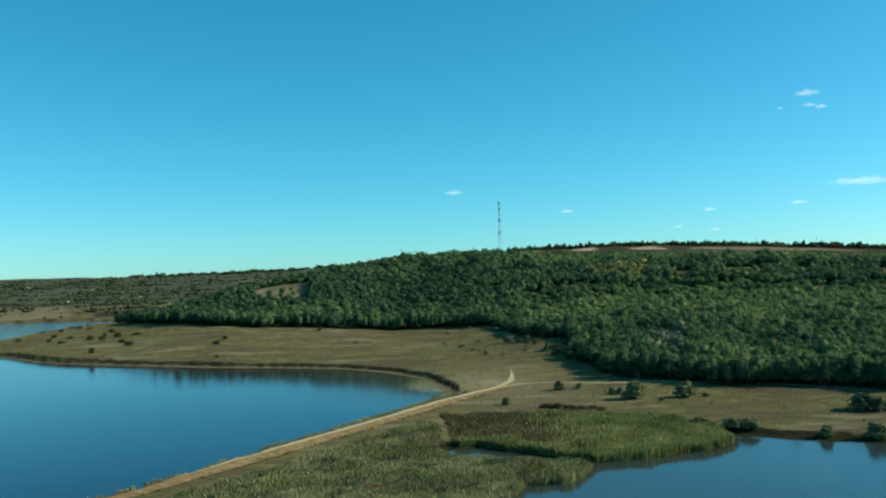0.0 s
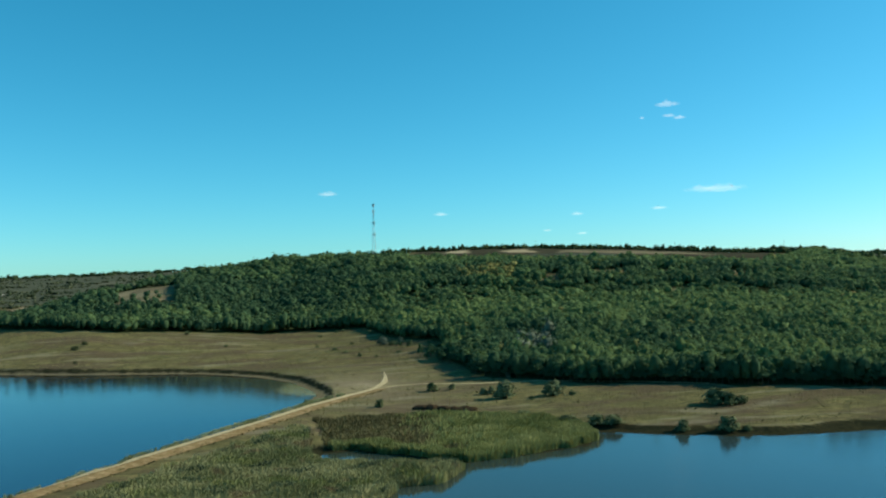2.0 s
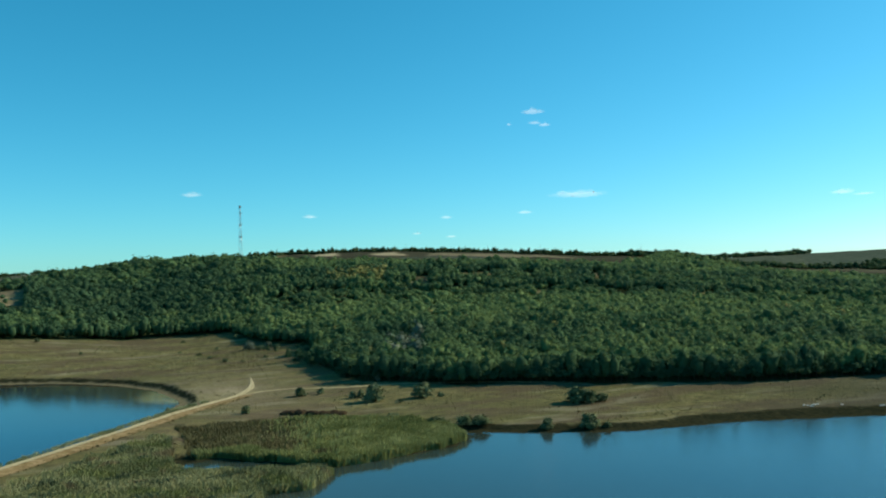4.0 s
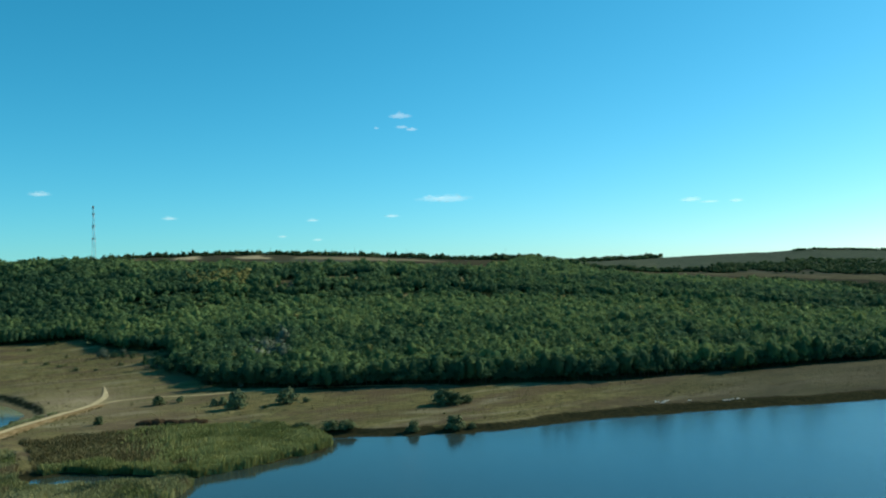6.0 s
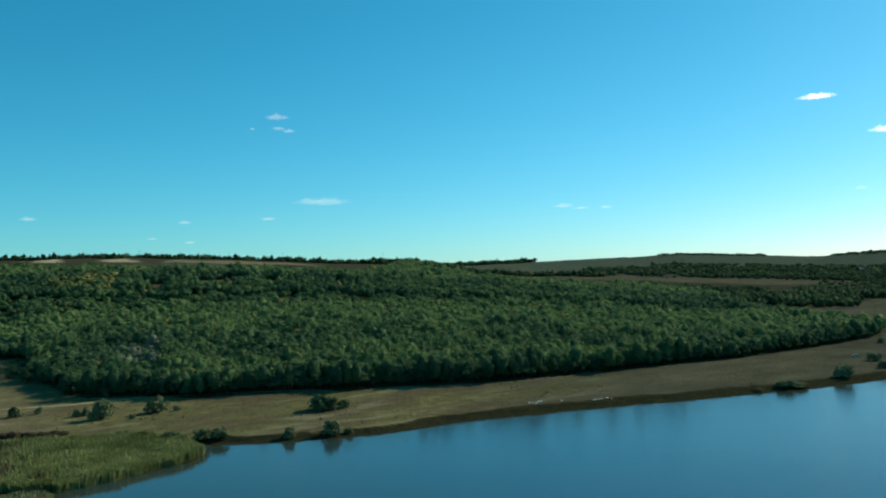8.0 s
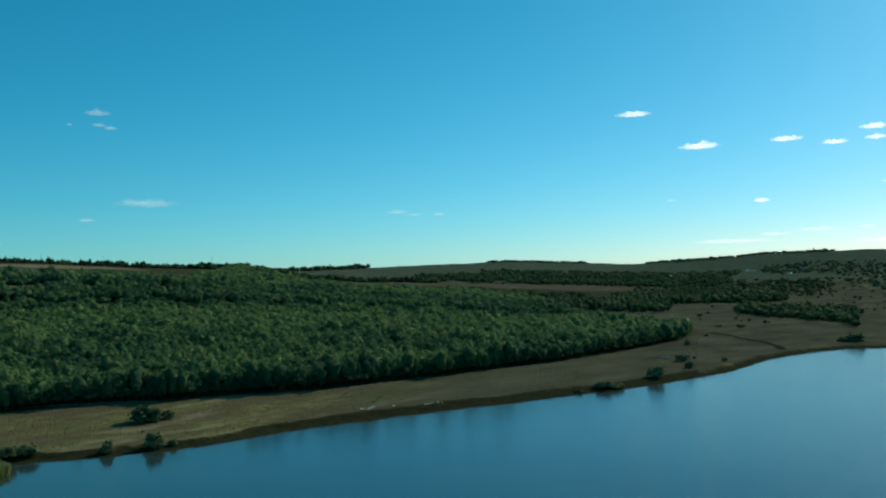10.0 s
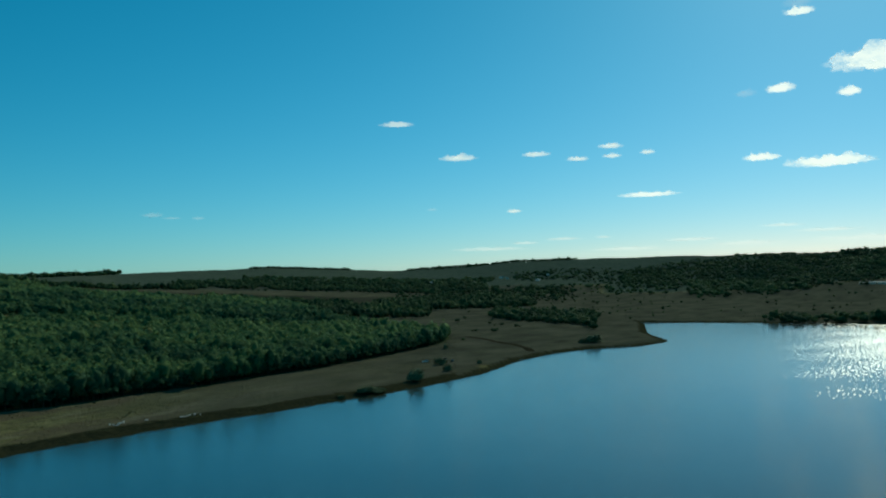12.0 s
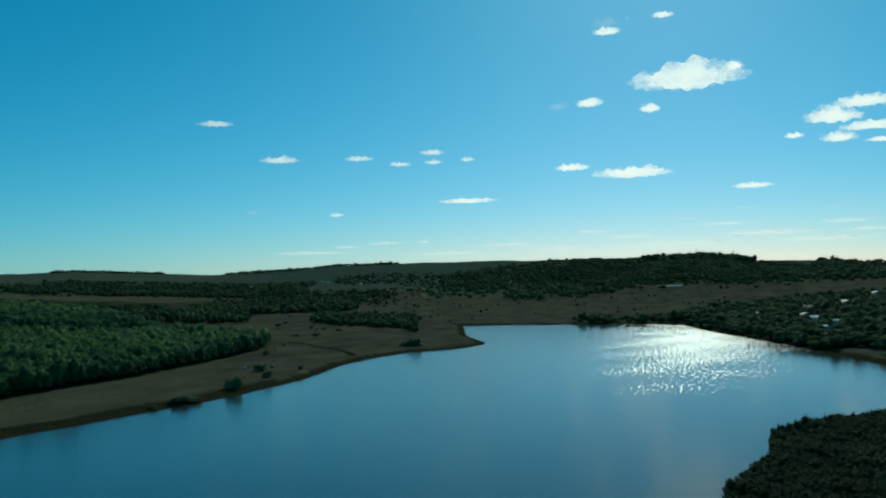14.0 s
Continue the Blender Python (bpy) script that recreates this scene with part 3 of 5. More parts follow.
ground = build_ground()
def build_lake(poly, mat, label, a0, a1, r0, r1, breeze, ruffle):
    """The water of one lake: a fan of level panels out to its banks, with its shallows and where the breeze meets it."""
    az = np.radians(np.arange(a0, a1 + 0.1, 0.6))
    rings = np.geomspace(r0, r1, 120)
    a, r = np.meshgrid(az, rings)
    x, y = (r * np.sin(a)).ravel(), (r * np.cos(a)).ravel()
    m, n = a.shape
    idx = np.arange(m * n).reshape(m, n)
    f = np.stack([idx[:-1, :-1], idx[:-1, 1:], idx[1:, 1:], idx[1:, :-1]], -1).reshape(-1, 4)[:, ::-1]
    d = inland(x, y, poly)
    keep = (d < 25)[f].any(axis=1)
    me = mesh_of("water", np.column_stack([x, y, np.zeros(len(x))]), f[keep], mat, True)
    # the western shallows run wide: their olive also mimics the hill's reflection
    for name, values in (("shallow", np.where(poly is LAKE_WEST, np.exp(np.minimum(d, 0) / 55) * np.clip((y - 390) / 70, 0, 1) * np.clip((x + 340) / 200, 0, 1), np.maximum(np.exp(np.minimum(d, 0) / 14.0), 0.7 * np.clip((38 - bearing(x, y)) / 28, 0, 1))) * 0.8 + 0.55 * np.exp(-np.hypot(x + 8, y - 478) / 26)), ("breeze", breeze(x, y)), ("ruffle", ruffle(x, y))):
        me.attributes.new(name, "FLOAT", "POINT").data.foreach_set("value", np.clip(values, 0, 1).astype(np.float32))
    return tagged(new("water", me), label, "water", kind="structure")


def far_breeze(x, y):
    """The breeze over the far end of the eastern lake."""
    az, r = bearing(x, y), np.hypot(x, y)
    across = (az - 90.3) / np.where(az < 90.3, 9.2, 8.4)
    along = np.log(np.maximum(r, 1) / 790) / np.where(r < 790, 0.68, 0.6)
    return 1.15 - 1.15 * np.hypot(across, along - 0.25 * across) + 0.18 * wave(x, y, 60, 51)


lake_west = build_lake(LAKE_WEST, WATER_WEST, "calm deep blue lake water behind the dam", -75, 3, 60, 1900, lambda x, y: 0 * x,
                       lambda x, y: 0.35 * np.clip((y - 840) / 150, 0, 1) + 0.13 * np.clip((-90 - x) / 160, 0, 1) + 0.1 * np.clip((440 - y) / 120, 0, 1))
lake_east = build_lake(LAKE_EAST, WATER_EAST, "greenish blue lake water with glitter", -40, 150, 4, 1080,
                       far_breeze, lambda x, y: 0.22 * np.clip((bearing(x, y) - 14) / 30, 0, 1) * np.clip((86 - bearing(x, y)) / 12, 0.2, 1))


def leaf_cloud(cx, cy, cz, rx, rz, n, size, rng, droop=0.0):
    """Leaf clumps as loose triangles over many crowns at once; arrays of crowns, n clumps each."""
    k = len(cx)
    d = rng.normal(size=(k, n, 3))
    d /= np.linalg.norm(d, axis=2, keepdims=True)
    d[..., 2] = np.where(d[..., 2] < -0.35, -d[..., 2], d[..., 2])
    reach = rng.uniform(0.55, 1.05, (k, n, 1)) * (1 + 0.22 * np.sin(3 * np.arctan2(d[..., 1:2], d[..., 0:1]) + rng.uniform(0, 6.28, (k, 1, 1))))
    c = np.stack([cx, cy, cz], 1)[:, None, :] + d * reach * np.stack([rx, rx, rz], 1)[:, None, :]
    nrm = d * 0.9 + rng.normal(size=(k, n, 3)) * 0.36 + np.array([0, 0, 0.3])
    nrm /= np.linalg.norm(nrm, axis=2, keepdims=True)
    t = np.cross(nrm, rng.normal(size=(k, n, 3)))
    t /= np.linalg.norm(t, axis=2, keepdims=True)
    b = np.cross(nrm, t)
    s = size * rng.uniform(0.6, 1.3, (k, n, 1))
    if np.ndim(size):
        s = size[:, None, None] * rng.uniform(0.6, 1.3, (k, n, 1))
    v = np.stack([c + t * s, c - t * s * 0.6 + b * s * 0.8, c - t * s * 0.5 - b * s * 0.85], 2)
    return v.reshape(-1, 3)


def ico(level):
    """Corners and faces of a round crown's core."""
    bm = bmesh.new()
    bmesh.ops.create_icosphere(bm, subdivisions=level, radius=1.0)
    v, f = np.array([v.co[:] for v in bm.verts]), np.array([[c.index for c in f.verts] for f in bm.faces])
    bm.free()
    return v, f


def crowns(cx, cy, cz, rx, rz, level, n, size, rng):
    """Many tree crowns at once: a lobed mass of foliage each, with n loose leaf clumps that break its outline. Corners, faces, and each face's tree."""
    k = len(cx)
    core, cf = ico(level)
    m = len(core)
    lobe = rng.normal(size=(k, 5, 3))
    lobe[..., 2] = np.abs(lobe[..., 2]) * 0.8
    lobe /= np.linalg.norm(lobe, axis=2, keepdims=True)
    weight = rng.uniform(0.15, 0.5, (k, 5))
    centre, radius = np.stack([cx, cy, cz], 1)[:, None, :], np.stack([rx, rx, rz], 1)[:, None, :]

    def reach(d):
        return 0.72 + (np.clip(np.einsum("kij,klj->kil", d, lobe), 0, 1) ** 4 * weight[:, None, :]).sum(axis=2)

    d = core[None] + rng.normal(0, 0.1, (k, m, 3))
    d /= np.linalg.norm(d, axis=2, keepdims=True)
    v = centre + d * (reach(d) * rng.uniform(0.86, 1.08, (k, m)))[..., None] * radius
    faces = (np.arange(k)[:, None, None] * m + cf[None]).reshape(-1, 3)
    d = rng.normal(size=(k, n, 3))
    d /= np.linalg.norm(d, axis=2, keepdims=True)
    d[..., 2] = np.where(d[..., 2] < -0.3, -d[..., 2], d[..., 2])
    c = centre + d * (reach(d) * rng.uniform(0.82, 1.16, (k, n)))[..., None] * radius
    nrm = d + rng.normal(0, 0.3, (k, n, 3)) + np.array([0, 0, 0.25])
    nrm /= np.linalg.norm(nrm, axis=2, keepdims=True)
    t = np.cross(nrm, rng.normal(size=(k, n, 3)))
    t /= np.linalg.norm(t, axis=2, keepdims=True)
    b = np.cross(nrm, t)
    s = (rx * size)[:, None, None] * rng.uniform(0.55, 1.25, (k, n, 1))
    leaf = np.stack([c + t * s, c - t * s * 0.6 + b * s * 0.8, c - t * s * 0.5 - b * s * 0.85], 2).reshape(-1, 3)
    faces = np.concatenate([faces, k * m + np.arange(k * n * 3).reshape(-1, 3)])
    tree = np.concatenate([np.repeat(np.arange(k), len(cf)), np.repeat(np.arange(k), n)])
    return np.concatenate([v.reshape(-1, 3), leaf]), faces, tree


def pile(batches):
    """Several batches of corners and faces as one."""
    v, f, at = [], [], 0
    for bv, bf in batches:
        v.append(bv)
        f.append(bf + at)
        at += len(bv)
    return np.concatenate(v), np.concatenate(f)


def tri_faces(v):
    return np.arange(len(v)).reshape(-1, 3)


def scatter(x0, x1, y0, y1, step, rng):
    gx, gy = np.meshgrid(np.arange(x0, x1, step), np.arange(y0, y1, step))
    gx = gx.ravel() + rng.uniform(-0.48, 0.48, gx.size) * step
    gy = gy.ravel() + rng.uniform(-0.48, 0.48, gy.size) * step
    return gx, gy


def build_wood():
    rng = np.random.RandomState(5)
    out, slots, tones = [], [], []
    for step, r0, r1, level, n, size in ((3.9, 0, 640, 1, 34, 0.36), (4.5, 640, 1000, 1, 18, 0.42), (5.8, 1000, 2080, 1, 11, 0.5)):
        x, y = scatter(-560, 1200, 240, 1800, step, rng)
        r = np.hypot(x, y)
        keep = in_wood(x, y, 3.0) & (r >= r0) & (r < r1) & (wave(x, y, 60, 31) + 0.5 * wave(x, y, 24, 32) > -1.05) & (rng.rand(len(x)) < 0.93)
        az = bearing(x, y)
        bench = (r > 828 + 14 * wave(x, y, 80, 34)) & (r < 925 + 22 * wave(x, y, 60, 35)) & (az > 5) & (az < 54)
        keep &= ~bench | (rng.rand(len(x)) < 0.42 + 0.4 * wave(x, y, 40, 36))
        rim = (r > 1010) & (r < 1045) & (az > 14) & (az < 36)
        keep &= ~rim | (rng.rand(len(x)) < 0.6 + 0.6 * wave(x, y, 70, 37))
        for a0, a1, g0, g1 in GLADES:
            keep &= ~((az > a0) & (az < a1) & (r > g0) & (r < g1) & (rng.rand(len(x)) < 0.93))
        x, y, low = x[keep], y[keep], np.where(bench[keep], 0.6, 1.0)
        z = height(x, y)
        grown = np.clip(np.exp(rng.normal(0, 0.17, len(x))), 0.65, 1.5)
        tall = rng.uniform(7.0, 9.8, len(x)) * grown ** 0.8 * (1 + 0.22 * wave(x, y, 85, 33) + 0.16 * wave(x, y, 30, 38)) * low
        depth = np.hypot(x, y) - np.interp(bearing(x, y), *np.array(WOOD_FRONT, float).T)
        tall = tall * (1 + 0.34 * np.clip(1.6 - depth / 11, 0, 1))
        rx = rng.uniform(0.66, 0.84, len(x)) * step * grown
        v, f, tree = crowns(x, y, z + tall * 0.5, rx, tall * 0.5, level, n, size, rng)
        az, rr = bearing(x, y), np.hypot(x, y)
        yellow = (az > 9.3) & (az < 13.2) & (rr > 955) & (rr < 1040) & (rng.rand(len(x)) < 0.7)
        yellow |= (az > 9) & (az < 60) & (rng.rand(len(x)) < 0.003 * (1 + wave(x, y, 120, 39)))
        silver = (az > 13) & (az < 16) & (rr > 520) & (rr < 600) & (rng.rand(len(x)) < 0.5)
        # tones of the wood: young light growth on bench and plateau, shade painted on the steep rim
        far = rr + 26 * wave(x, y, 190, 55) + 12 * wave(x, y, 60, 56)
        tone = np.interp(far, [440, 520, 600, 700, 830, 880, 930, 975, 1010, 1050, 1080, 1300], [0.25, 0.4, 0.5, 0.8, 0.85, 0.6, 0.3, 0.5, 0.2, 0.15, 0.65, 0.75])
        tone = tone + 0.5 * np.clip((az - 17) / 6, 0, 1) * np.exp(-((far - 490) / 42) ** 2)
        # two dips put the shade of hollows into the leaf colour
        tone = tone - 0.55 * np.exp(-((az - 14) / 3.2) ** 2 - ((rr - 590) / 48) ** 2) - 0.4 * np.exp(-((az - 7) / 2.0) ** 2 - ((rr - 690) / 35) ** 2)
        # darker at both ends, the eastern for its backlit look; then random tone
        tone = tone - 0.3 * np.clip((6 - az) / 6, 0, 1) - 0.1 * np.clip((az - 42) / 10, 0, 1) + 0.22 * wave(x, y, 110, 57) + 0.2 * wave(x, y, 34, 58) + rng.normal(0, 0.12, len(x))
        # the shaded side of the front trees, put into their tone
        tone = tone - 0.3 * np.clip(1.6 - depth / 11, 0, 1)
        out.append((v, f))
        slots.append(np.where(yellow, 1, np.where(silver, 2, 0))[tree])
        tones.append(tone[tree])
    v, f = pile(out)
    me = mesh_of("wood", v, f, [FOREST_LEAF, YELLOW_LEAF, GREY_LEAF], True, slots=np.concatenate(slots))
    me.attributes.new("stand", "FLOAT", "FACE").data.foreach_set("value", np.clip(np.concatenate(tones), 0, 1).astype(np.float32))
    return tagged(new("wood", me), "dense green deciduous wood covering the hillside", "forest", kind="stuff")


wood = build_wood()


def ribbon(points, width, lift, wob=0.0, seed=0, taper=0.0):
    """A strip of ground along a line, laid on the land."""
    p = np.array(points, float)
    seg = np.concatenate([[0], np.cumsum(np.hypot(*np.diff(p, axis=0).T))])
    s = np.arange(0, seg[-1], 2.0)
    c = np.stack([np.interp(s, seg, p[:, 0]), np.interp(s, seg, p[:, 1])], 1)
    for _ in range(4):
        c[1:-1] = (c[:-2] + 2 * c[1:-1] + c[2:]) / 4
    t = np.gradient(c, axis=0)
    t /= np.linalg.norm(t, axis=1, keepdims=True)
    nrm = np.stack([-t[:, 1], t[:, 0]], 1)
    rng = np.random.RandomState(seed)
    rows = []
    for u in (-1, -0.5, 0, 0.5, 1):
        sway = np.convolve(rng.uniform(-1, 1, len(s) + 8), np.ones(9) / 4.0, "valid")
        w = width / 2 * u * (1 + wob * sway[:, None])
        q = c + nrm * w * (np.clip((s[-1] - s) / taper, 0.12, 1)[:, None] if taper else 1.0)
        rows.append(np.column_stack([q, height(q[:, 0], q[:, 1]) + lift]))
    v = np.stack(rows, 1)
    k = len(s)
    idx = np.arange(k * 5).reshape(k, 5)
    f = np.stack([idx[:-1, :-1], idx[1:, :-1], idx[1:, 1:], idx[:-1, 1:]], -1).reshape(-1, 4)[:, ::-1]
    return v.reshape(-1, 3), f


shoulder = tagged(new("road_shoulder", mesh_of("road_shoulder", *ribbon([(x + 3.6, y - 2.1) for x, y in ROAD[1:11]], 6.2, 0.3, 0.14, 4), SHOULDER, True)),
                  "sandy brown shoulder beside the dam road", "road", kind="structure")
road = tagged(new("road", mesh_of("road", *ribbon(ROAD, 3.5, 0.4, 0.08, 3, 45.0), TRACK, True)), "pale rutted dirt road along the dam", "road", kind="structure")


def build_reeds(name, poly, step, seed, mat, label, low=1.9, high=2.9, test=None):
    rng = np.random.RandomState(seed)
    p = np.array(poly)
    x, y = scatter(p[:, 0].min() - 3, p[:, 0].max() + 3, p[:, 1].min() - 3, p[:, 1].max() + 3, step, rng)
    keep = inland(x, y, poly) < 1.2 * wave(x, y, 11, 41)
    if test is not None:
        keep &= test(x, y)
    x, y = x[keep], y[keep]
    z = np.maximum(height(x, y), -0.3) - 0.05
    h = rng.uniform(low, high, len(x)) * (1 + 0.2 * wave(x, y, 15, 42)) * np.clip(0.3 + (dam_line(x, y) - 7) / 16, 0.3, 1)
    a = rng.uniform(0, 6.28, len(x))
    w = rng.uniform(0.16, 0.34, len(x))
    lean = rng.normal(0, 0.35, (len(x), 2))
    c = np.stack([x, y, z], 1)
    side = np.stack([np.cos(a) * w, np.sin(a) * w, np.zeros(len(x))], 1)
    top = c + np.column_stack([lean, h])
    v = np.stack([c - side * 0.6, c + side * 0.6, top + side * 0.5, top - side * 0.5], 1).reshape(-1, 3)
    return tagged(new(name, mesh_of(name, v, np.arange(len(v)).reshape(-1, 4), mat)), label, "reeds", kind="stuff")


reeds_a = build_reeds("reed_bed", REEDS_SOUTH, 0.36, 7, REED_LEAF, "tall yellow-green reeds in the marsh beside the dam",
                      test=lambda x, y: (wave(x, y, 26, 43) + 0.4 * wave(x, y, 8, 44) < 0.55) | (np.random.RandomState(1).rand(len(x)) < 0.25))
reeds_g = build_reeds("reed_bed", REEDS_SOUTH, 0.5, 17, REED_GREEN, "fresh green reeds in patches of the marsh", 2.0, 3.1,
                      test=lambda x, y: wave(x, y, 26, 43) + 0.4 * wave(x, y, 8, 44) > 0.45)
reeds_e = build_reeds("reed_bed", REEDS_SOUTH, 0.5, 27, REED_DARK, "dark blue-green bulrush clumps among the reeds", 2.2, 3.2,
                      test=lambda x, y: wave(x, y, 19, 63) + 0.5 * wave(x, y, 7, 64) > 0.62)
FRINGE = 9.0
reeds_b = build_reeds("reed_bed", REEDS_NORTH, 0.34, 8, REED_GREEN, "tall green reeds in a fringe along the lake", 2.2, 3.1,
                      test=lambda x, y: (inland(x, y, LAKE_EAST) < FRINGE + 5 * wave(x, y, 30, 45)) | (x > 54 + 8 * wave(x, y, 20, 46) + np.random.RandomState(2).normal(0, 9, len(x))))
reeds_d = build_reeds("sedge_bed", REEDS_NORTH, 0.45, 18, SEDGE_LEAF, "brown dry sedge behind the green reeds", 1.1, 2.0,
                      test=lambda x, y: (inland(x, y, LAKE_EAST) >= FRINGE - 3 + 5 * wave(x, y, 30, 45)) & (x <= 66 + 8 * wave(x, y, 20, 46) + np.random.RandomState(3).normal(0, 9, len(x))))


def build_grass(name, label, mat, a0, a1, r0, r1, density, wide, tall, seed, test):
    """Dry grass tufts over open ground, as loose upright blades."""
    rng = np.random.RandomState(seed)
    k = int(math.radians(a1 - a0) * (r1 * r1 - r0 * r0) / 2 * density)
    az, r = np.radians(rng.uniform(a0, a1, k)), np.sqrt(rng.uniform(r0 * r0, r1 * r1, k))
    x, y = r * np.sin(az), r * np.cos(az)
    keep = test(x, y) & (wave(x, y, 12, seed + 1) + 0.6 * wave(x, y, 40, seed + 2) > -0.75)
    x, y = x[keep], y[keep]
    z = height(x, y)
    a, w, h = rng.uniform(0, 6.28, len(x)), rng.uniform(0.5, 1.0, len(x)) * wide, rng.uniform(0.5, 1.1, len(x)) * tall
    c = np.stack([x, y, z - 0.03], 1)
    side = np.stack([np.cos(a) * w, np.sin(a) * w, np.zeros(len(x))], 1)
    top = c + np.column_stack([rng.normal(0, 0.12, (len(x), 2)), h])
    v = np.stack([c - side * 0.5, c + side * 0.5, top], 1).reshape(-1, 3)
    return tagged(new(name, mesh_of(name, v, tri_faces(v), mat)), label, "grass", kind="stuff")


def open_meadow(x, y):
    return (shore(x, y) > 9) & ~in_wood(x, y) & (inland(x, y, REEDS_NORTH) > 1) & (inland(x, y, REEDS_SOUTH) > 1) & (road_gap(x, y) > 2.4)


def road_gap(x, y):
    best = np.full(np.shape(x), 1e9)
    for line in (ROAD, TRACK_LINE):
        for (ax, ay), (bx, by) in zip(line, line[1:]):
            dx, dy = bx - ax, by - ay
            u = np.clip(((x - ax) * dx + (y - ay) * dy) / (dx * dx + dy * dy), 0, 1)
            best = np.minimum(best, np.hypot(x - ax - u * dx, y - ay - u * dy))
    return best


TRACK_LINE = [(26, 447), (40, 459), (57, 461), (82, 447), (98, 444), (120, 436), (150, 420), (190, 396)]
# bearing with an uneven edge, parts the yellow grass from the brown
def wavy_bearing(x, y):
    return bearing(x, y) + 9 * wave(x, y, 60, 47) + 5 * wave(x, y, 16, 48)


build_grass("dry_grass", "dry yellow grass on the lakeside meadow", GRASS_LEAF, -3, 58, 290, 735, 0.85, 0.5, 0.26, 600, lambda x, y: open_meadow(x, y) & (wavy_bearing(x, y) < 40))
build_grass("brown_grass", "darker brown grass on the eastern lakeside meadow", BROWN_GRASS, 22, 62, 290, 735, 1.5, 0.4, 0.17, 605, lambda x, y: open_meadow(x, y) & (wavy_bearing(x, y) > 38))
build_grass("dry_grass", "dry grass on the cape between the lakes", GRASS_LEAF, -29, 6, 560, 1150, 0.25, 0.9, 0.4, 610, open_meadow)
build_grass("moor_grass", "brown rough grass on the moor", MOOR_LEAF, 61, 106, 500, 1250, 0.3, 0.5, 0.2, 620, open_meadow)

def build_weeds():
    """Low dark weeds and seedling bushes in loose patches over the meadow."""
    rng = np.random.RandomState(640)
    k = 26000
    az, r = np.radians(rng.uniform(-4, 46, k)), np.sqrt(rng.uniform(300 ** 2, 720 ** 2, k))
    x, y = r * np.sin(az), r * np.cos(az)
    patch = wave(x, y, 55, 641) + 0.7 * wave(x, y, 19, 642)
    keep = open_meadow(x, y) & (rng.rand(k) < np.clip(0.55 * patch - 0.1, 0.012, 1))
    x, y = x[keep], y[keep]
    w = rng.uniform(0.25, 0.5, len(x)) * np.clip(np.exp(rng.normal(0, 0.3, len(x))), 0.5, 2.0)
    v, f, _ = crowns(x, y, height(x, y) + w * 0.2, w, w * rng.uniform(0.3, 0.6, len(x)), 1, 5, 0.5, rng)
    return tagged(new("weeds", mesh_of("weeds", v, f, WEED_LEAF, True)), "low dark weeds in patches on the dry meadow", "weeds", kind="stuff")


build_weeds()

# ---- things ----


def part(name, me_or_bm, mat, parent, label=""):
    """One mesh as a part of a thing."""
    if isinstance(me_or_bm, bmesh.types.BMesh):
        me = bpy.data.meshes.new(name)
        me_or_bm.to_mesh(me)
        me_or_bm.free()
        me.materials.append(mat)
    else:
        me = me_or_bm
    ob = new(name, me)
    ob.parent = parent
    if label:
        ob["label"] = label
    return ob


def beam(bm, a, b, r0, r1=None, sides=6):
    """A tapered round bar from a to b."""
    a, b = Vector(a), Vector(b)
    m = Matrix.Translation((a + b) / 2) @ (b - a).to_track_quat("Z", "Y").to_matrix().to_4x4()
    bmesh.ops.create_cone(bm, cap_ends=True, segments=sides, radius1=r0, radius2=r0 if r1 is None else r1, depth=(b - a).length, matrix=m)


def box(bm, centre, size, turn=0.0, bevel=0.0):
    m = Matrix.Translation(centre) @ Matrix.Rotation(turn, 4, "Z") @ Matrix.Diagonal((*size, 1))
    geo = bmesh.ops.create_cube(bm, size=1.0, matrix=m)
    if bevel:
        edges = list({e for v in geo["verts"] for e in v.link_edges})
        bmesh.ops.bevel(bm, geom=edges, offset=bevel, segments=2, affect="EDGES")


def crown_mesh(name, lobes, n, size, mat, seed):
    """Leaf clumps over several lobes (x, y, z, radius, height radius)."""
    rng = np.random.RandomState(seed)
    lo = np.array(lobes, float)
    v = leaf_cloud(lo[:, 0], lo[:, 1], lo[:, 2], lo[:, 3], lo[:, 4], n, size, rng)
    return mesh_of(name, v, tri_faces(v), mat)


def make_tree(seed, mat, label):
    """A tree 9 m tall: trunk with limbs, and a crown of leaf clumps."""
    rng = np.random.RandomState(seed)
    ob = new("tree")
    bm = bmesh.new()
    top = (rng.uniform(-0.3, 0.3), rng.uniform(-0.3, 0.3), 5.2)
    beam(bm, (0, 0, -0.3), top, 0.2, 0.09, 7)
    lobes = [(top[0], top[1], 6.8, 1.9, 2.1)]
    for k in range(5):
        a = k * 1.26 + rng.uniform(-0.4, 0.4)
        z0 = rng.uniform(2.2, 4.4)
        tip = (1.7 * math.cos(a), 1.7 * math.sin(a), z0 + rng.uniform(1.0, 1.9))
        beam(bm, (top[0] * z0 / 5, top[1] * z0 / 5, z0), tip, 0.08, 0.03, 5)
        lobes.append((tip[0], tip[1], tip[2], rng.uniform(1.2, 1.7), rng.uniform(1.2, 1.8)))
    part("trunk", bm, BARK, ob, "grey-brown trunk with limbs")
    part("crown", crown_mesh("crown", lobes, 62, 0.62, mat, seed), mat, ob)
    return tagged(ob, label, "tree", "trees at the edge of the wood")


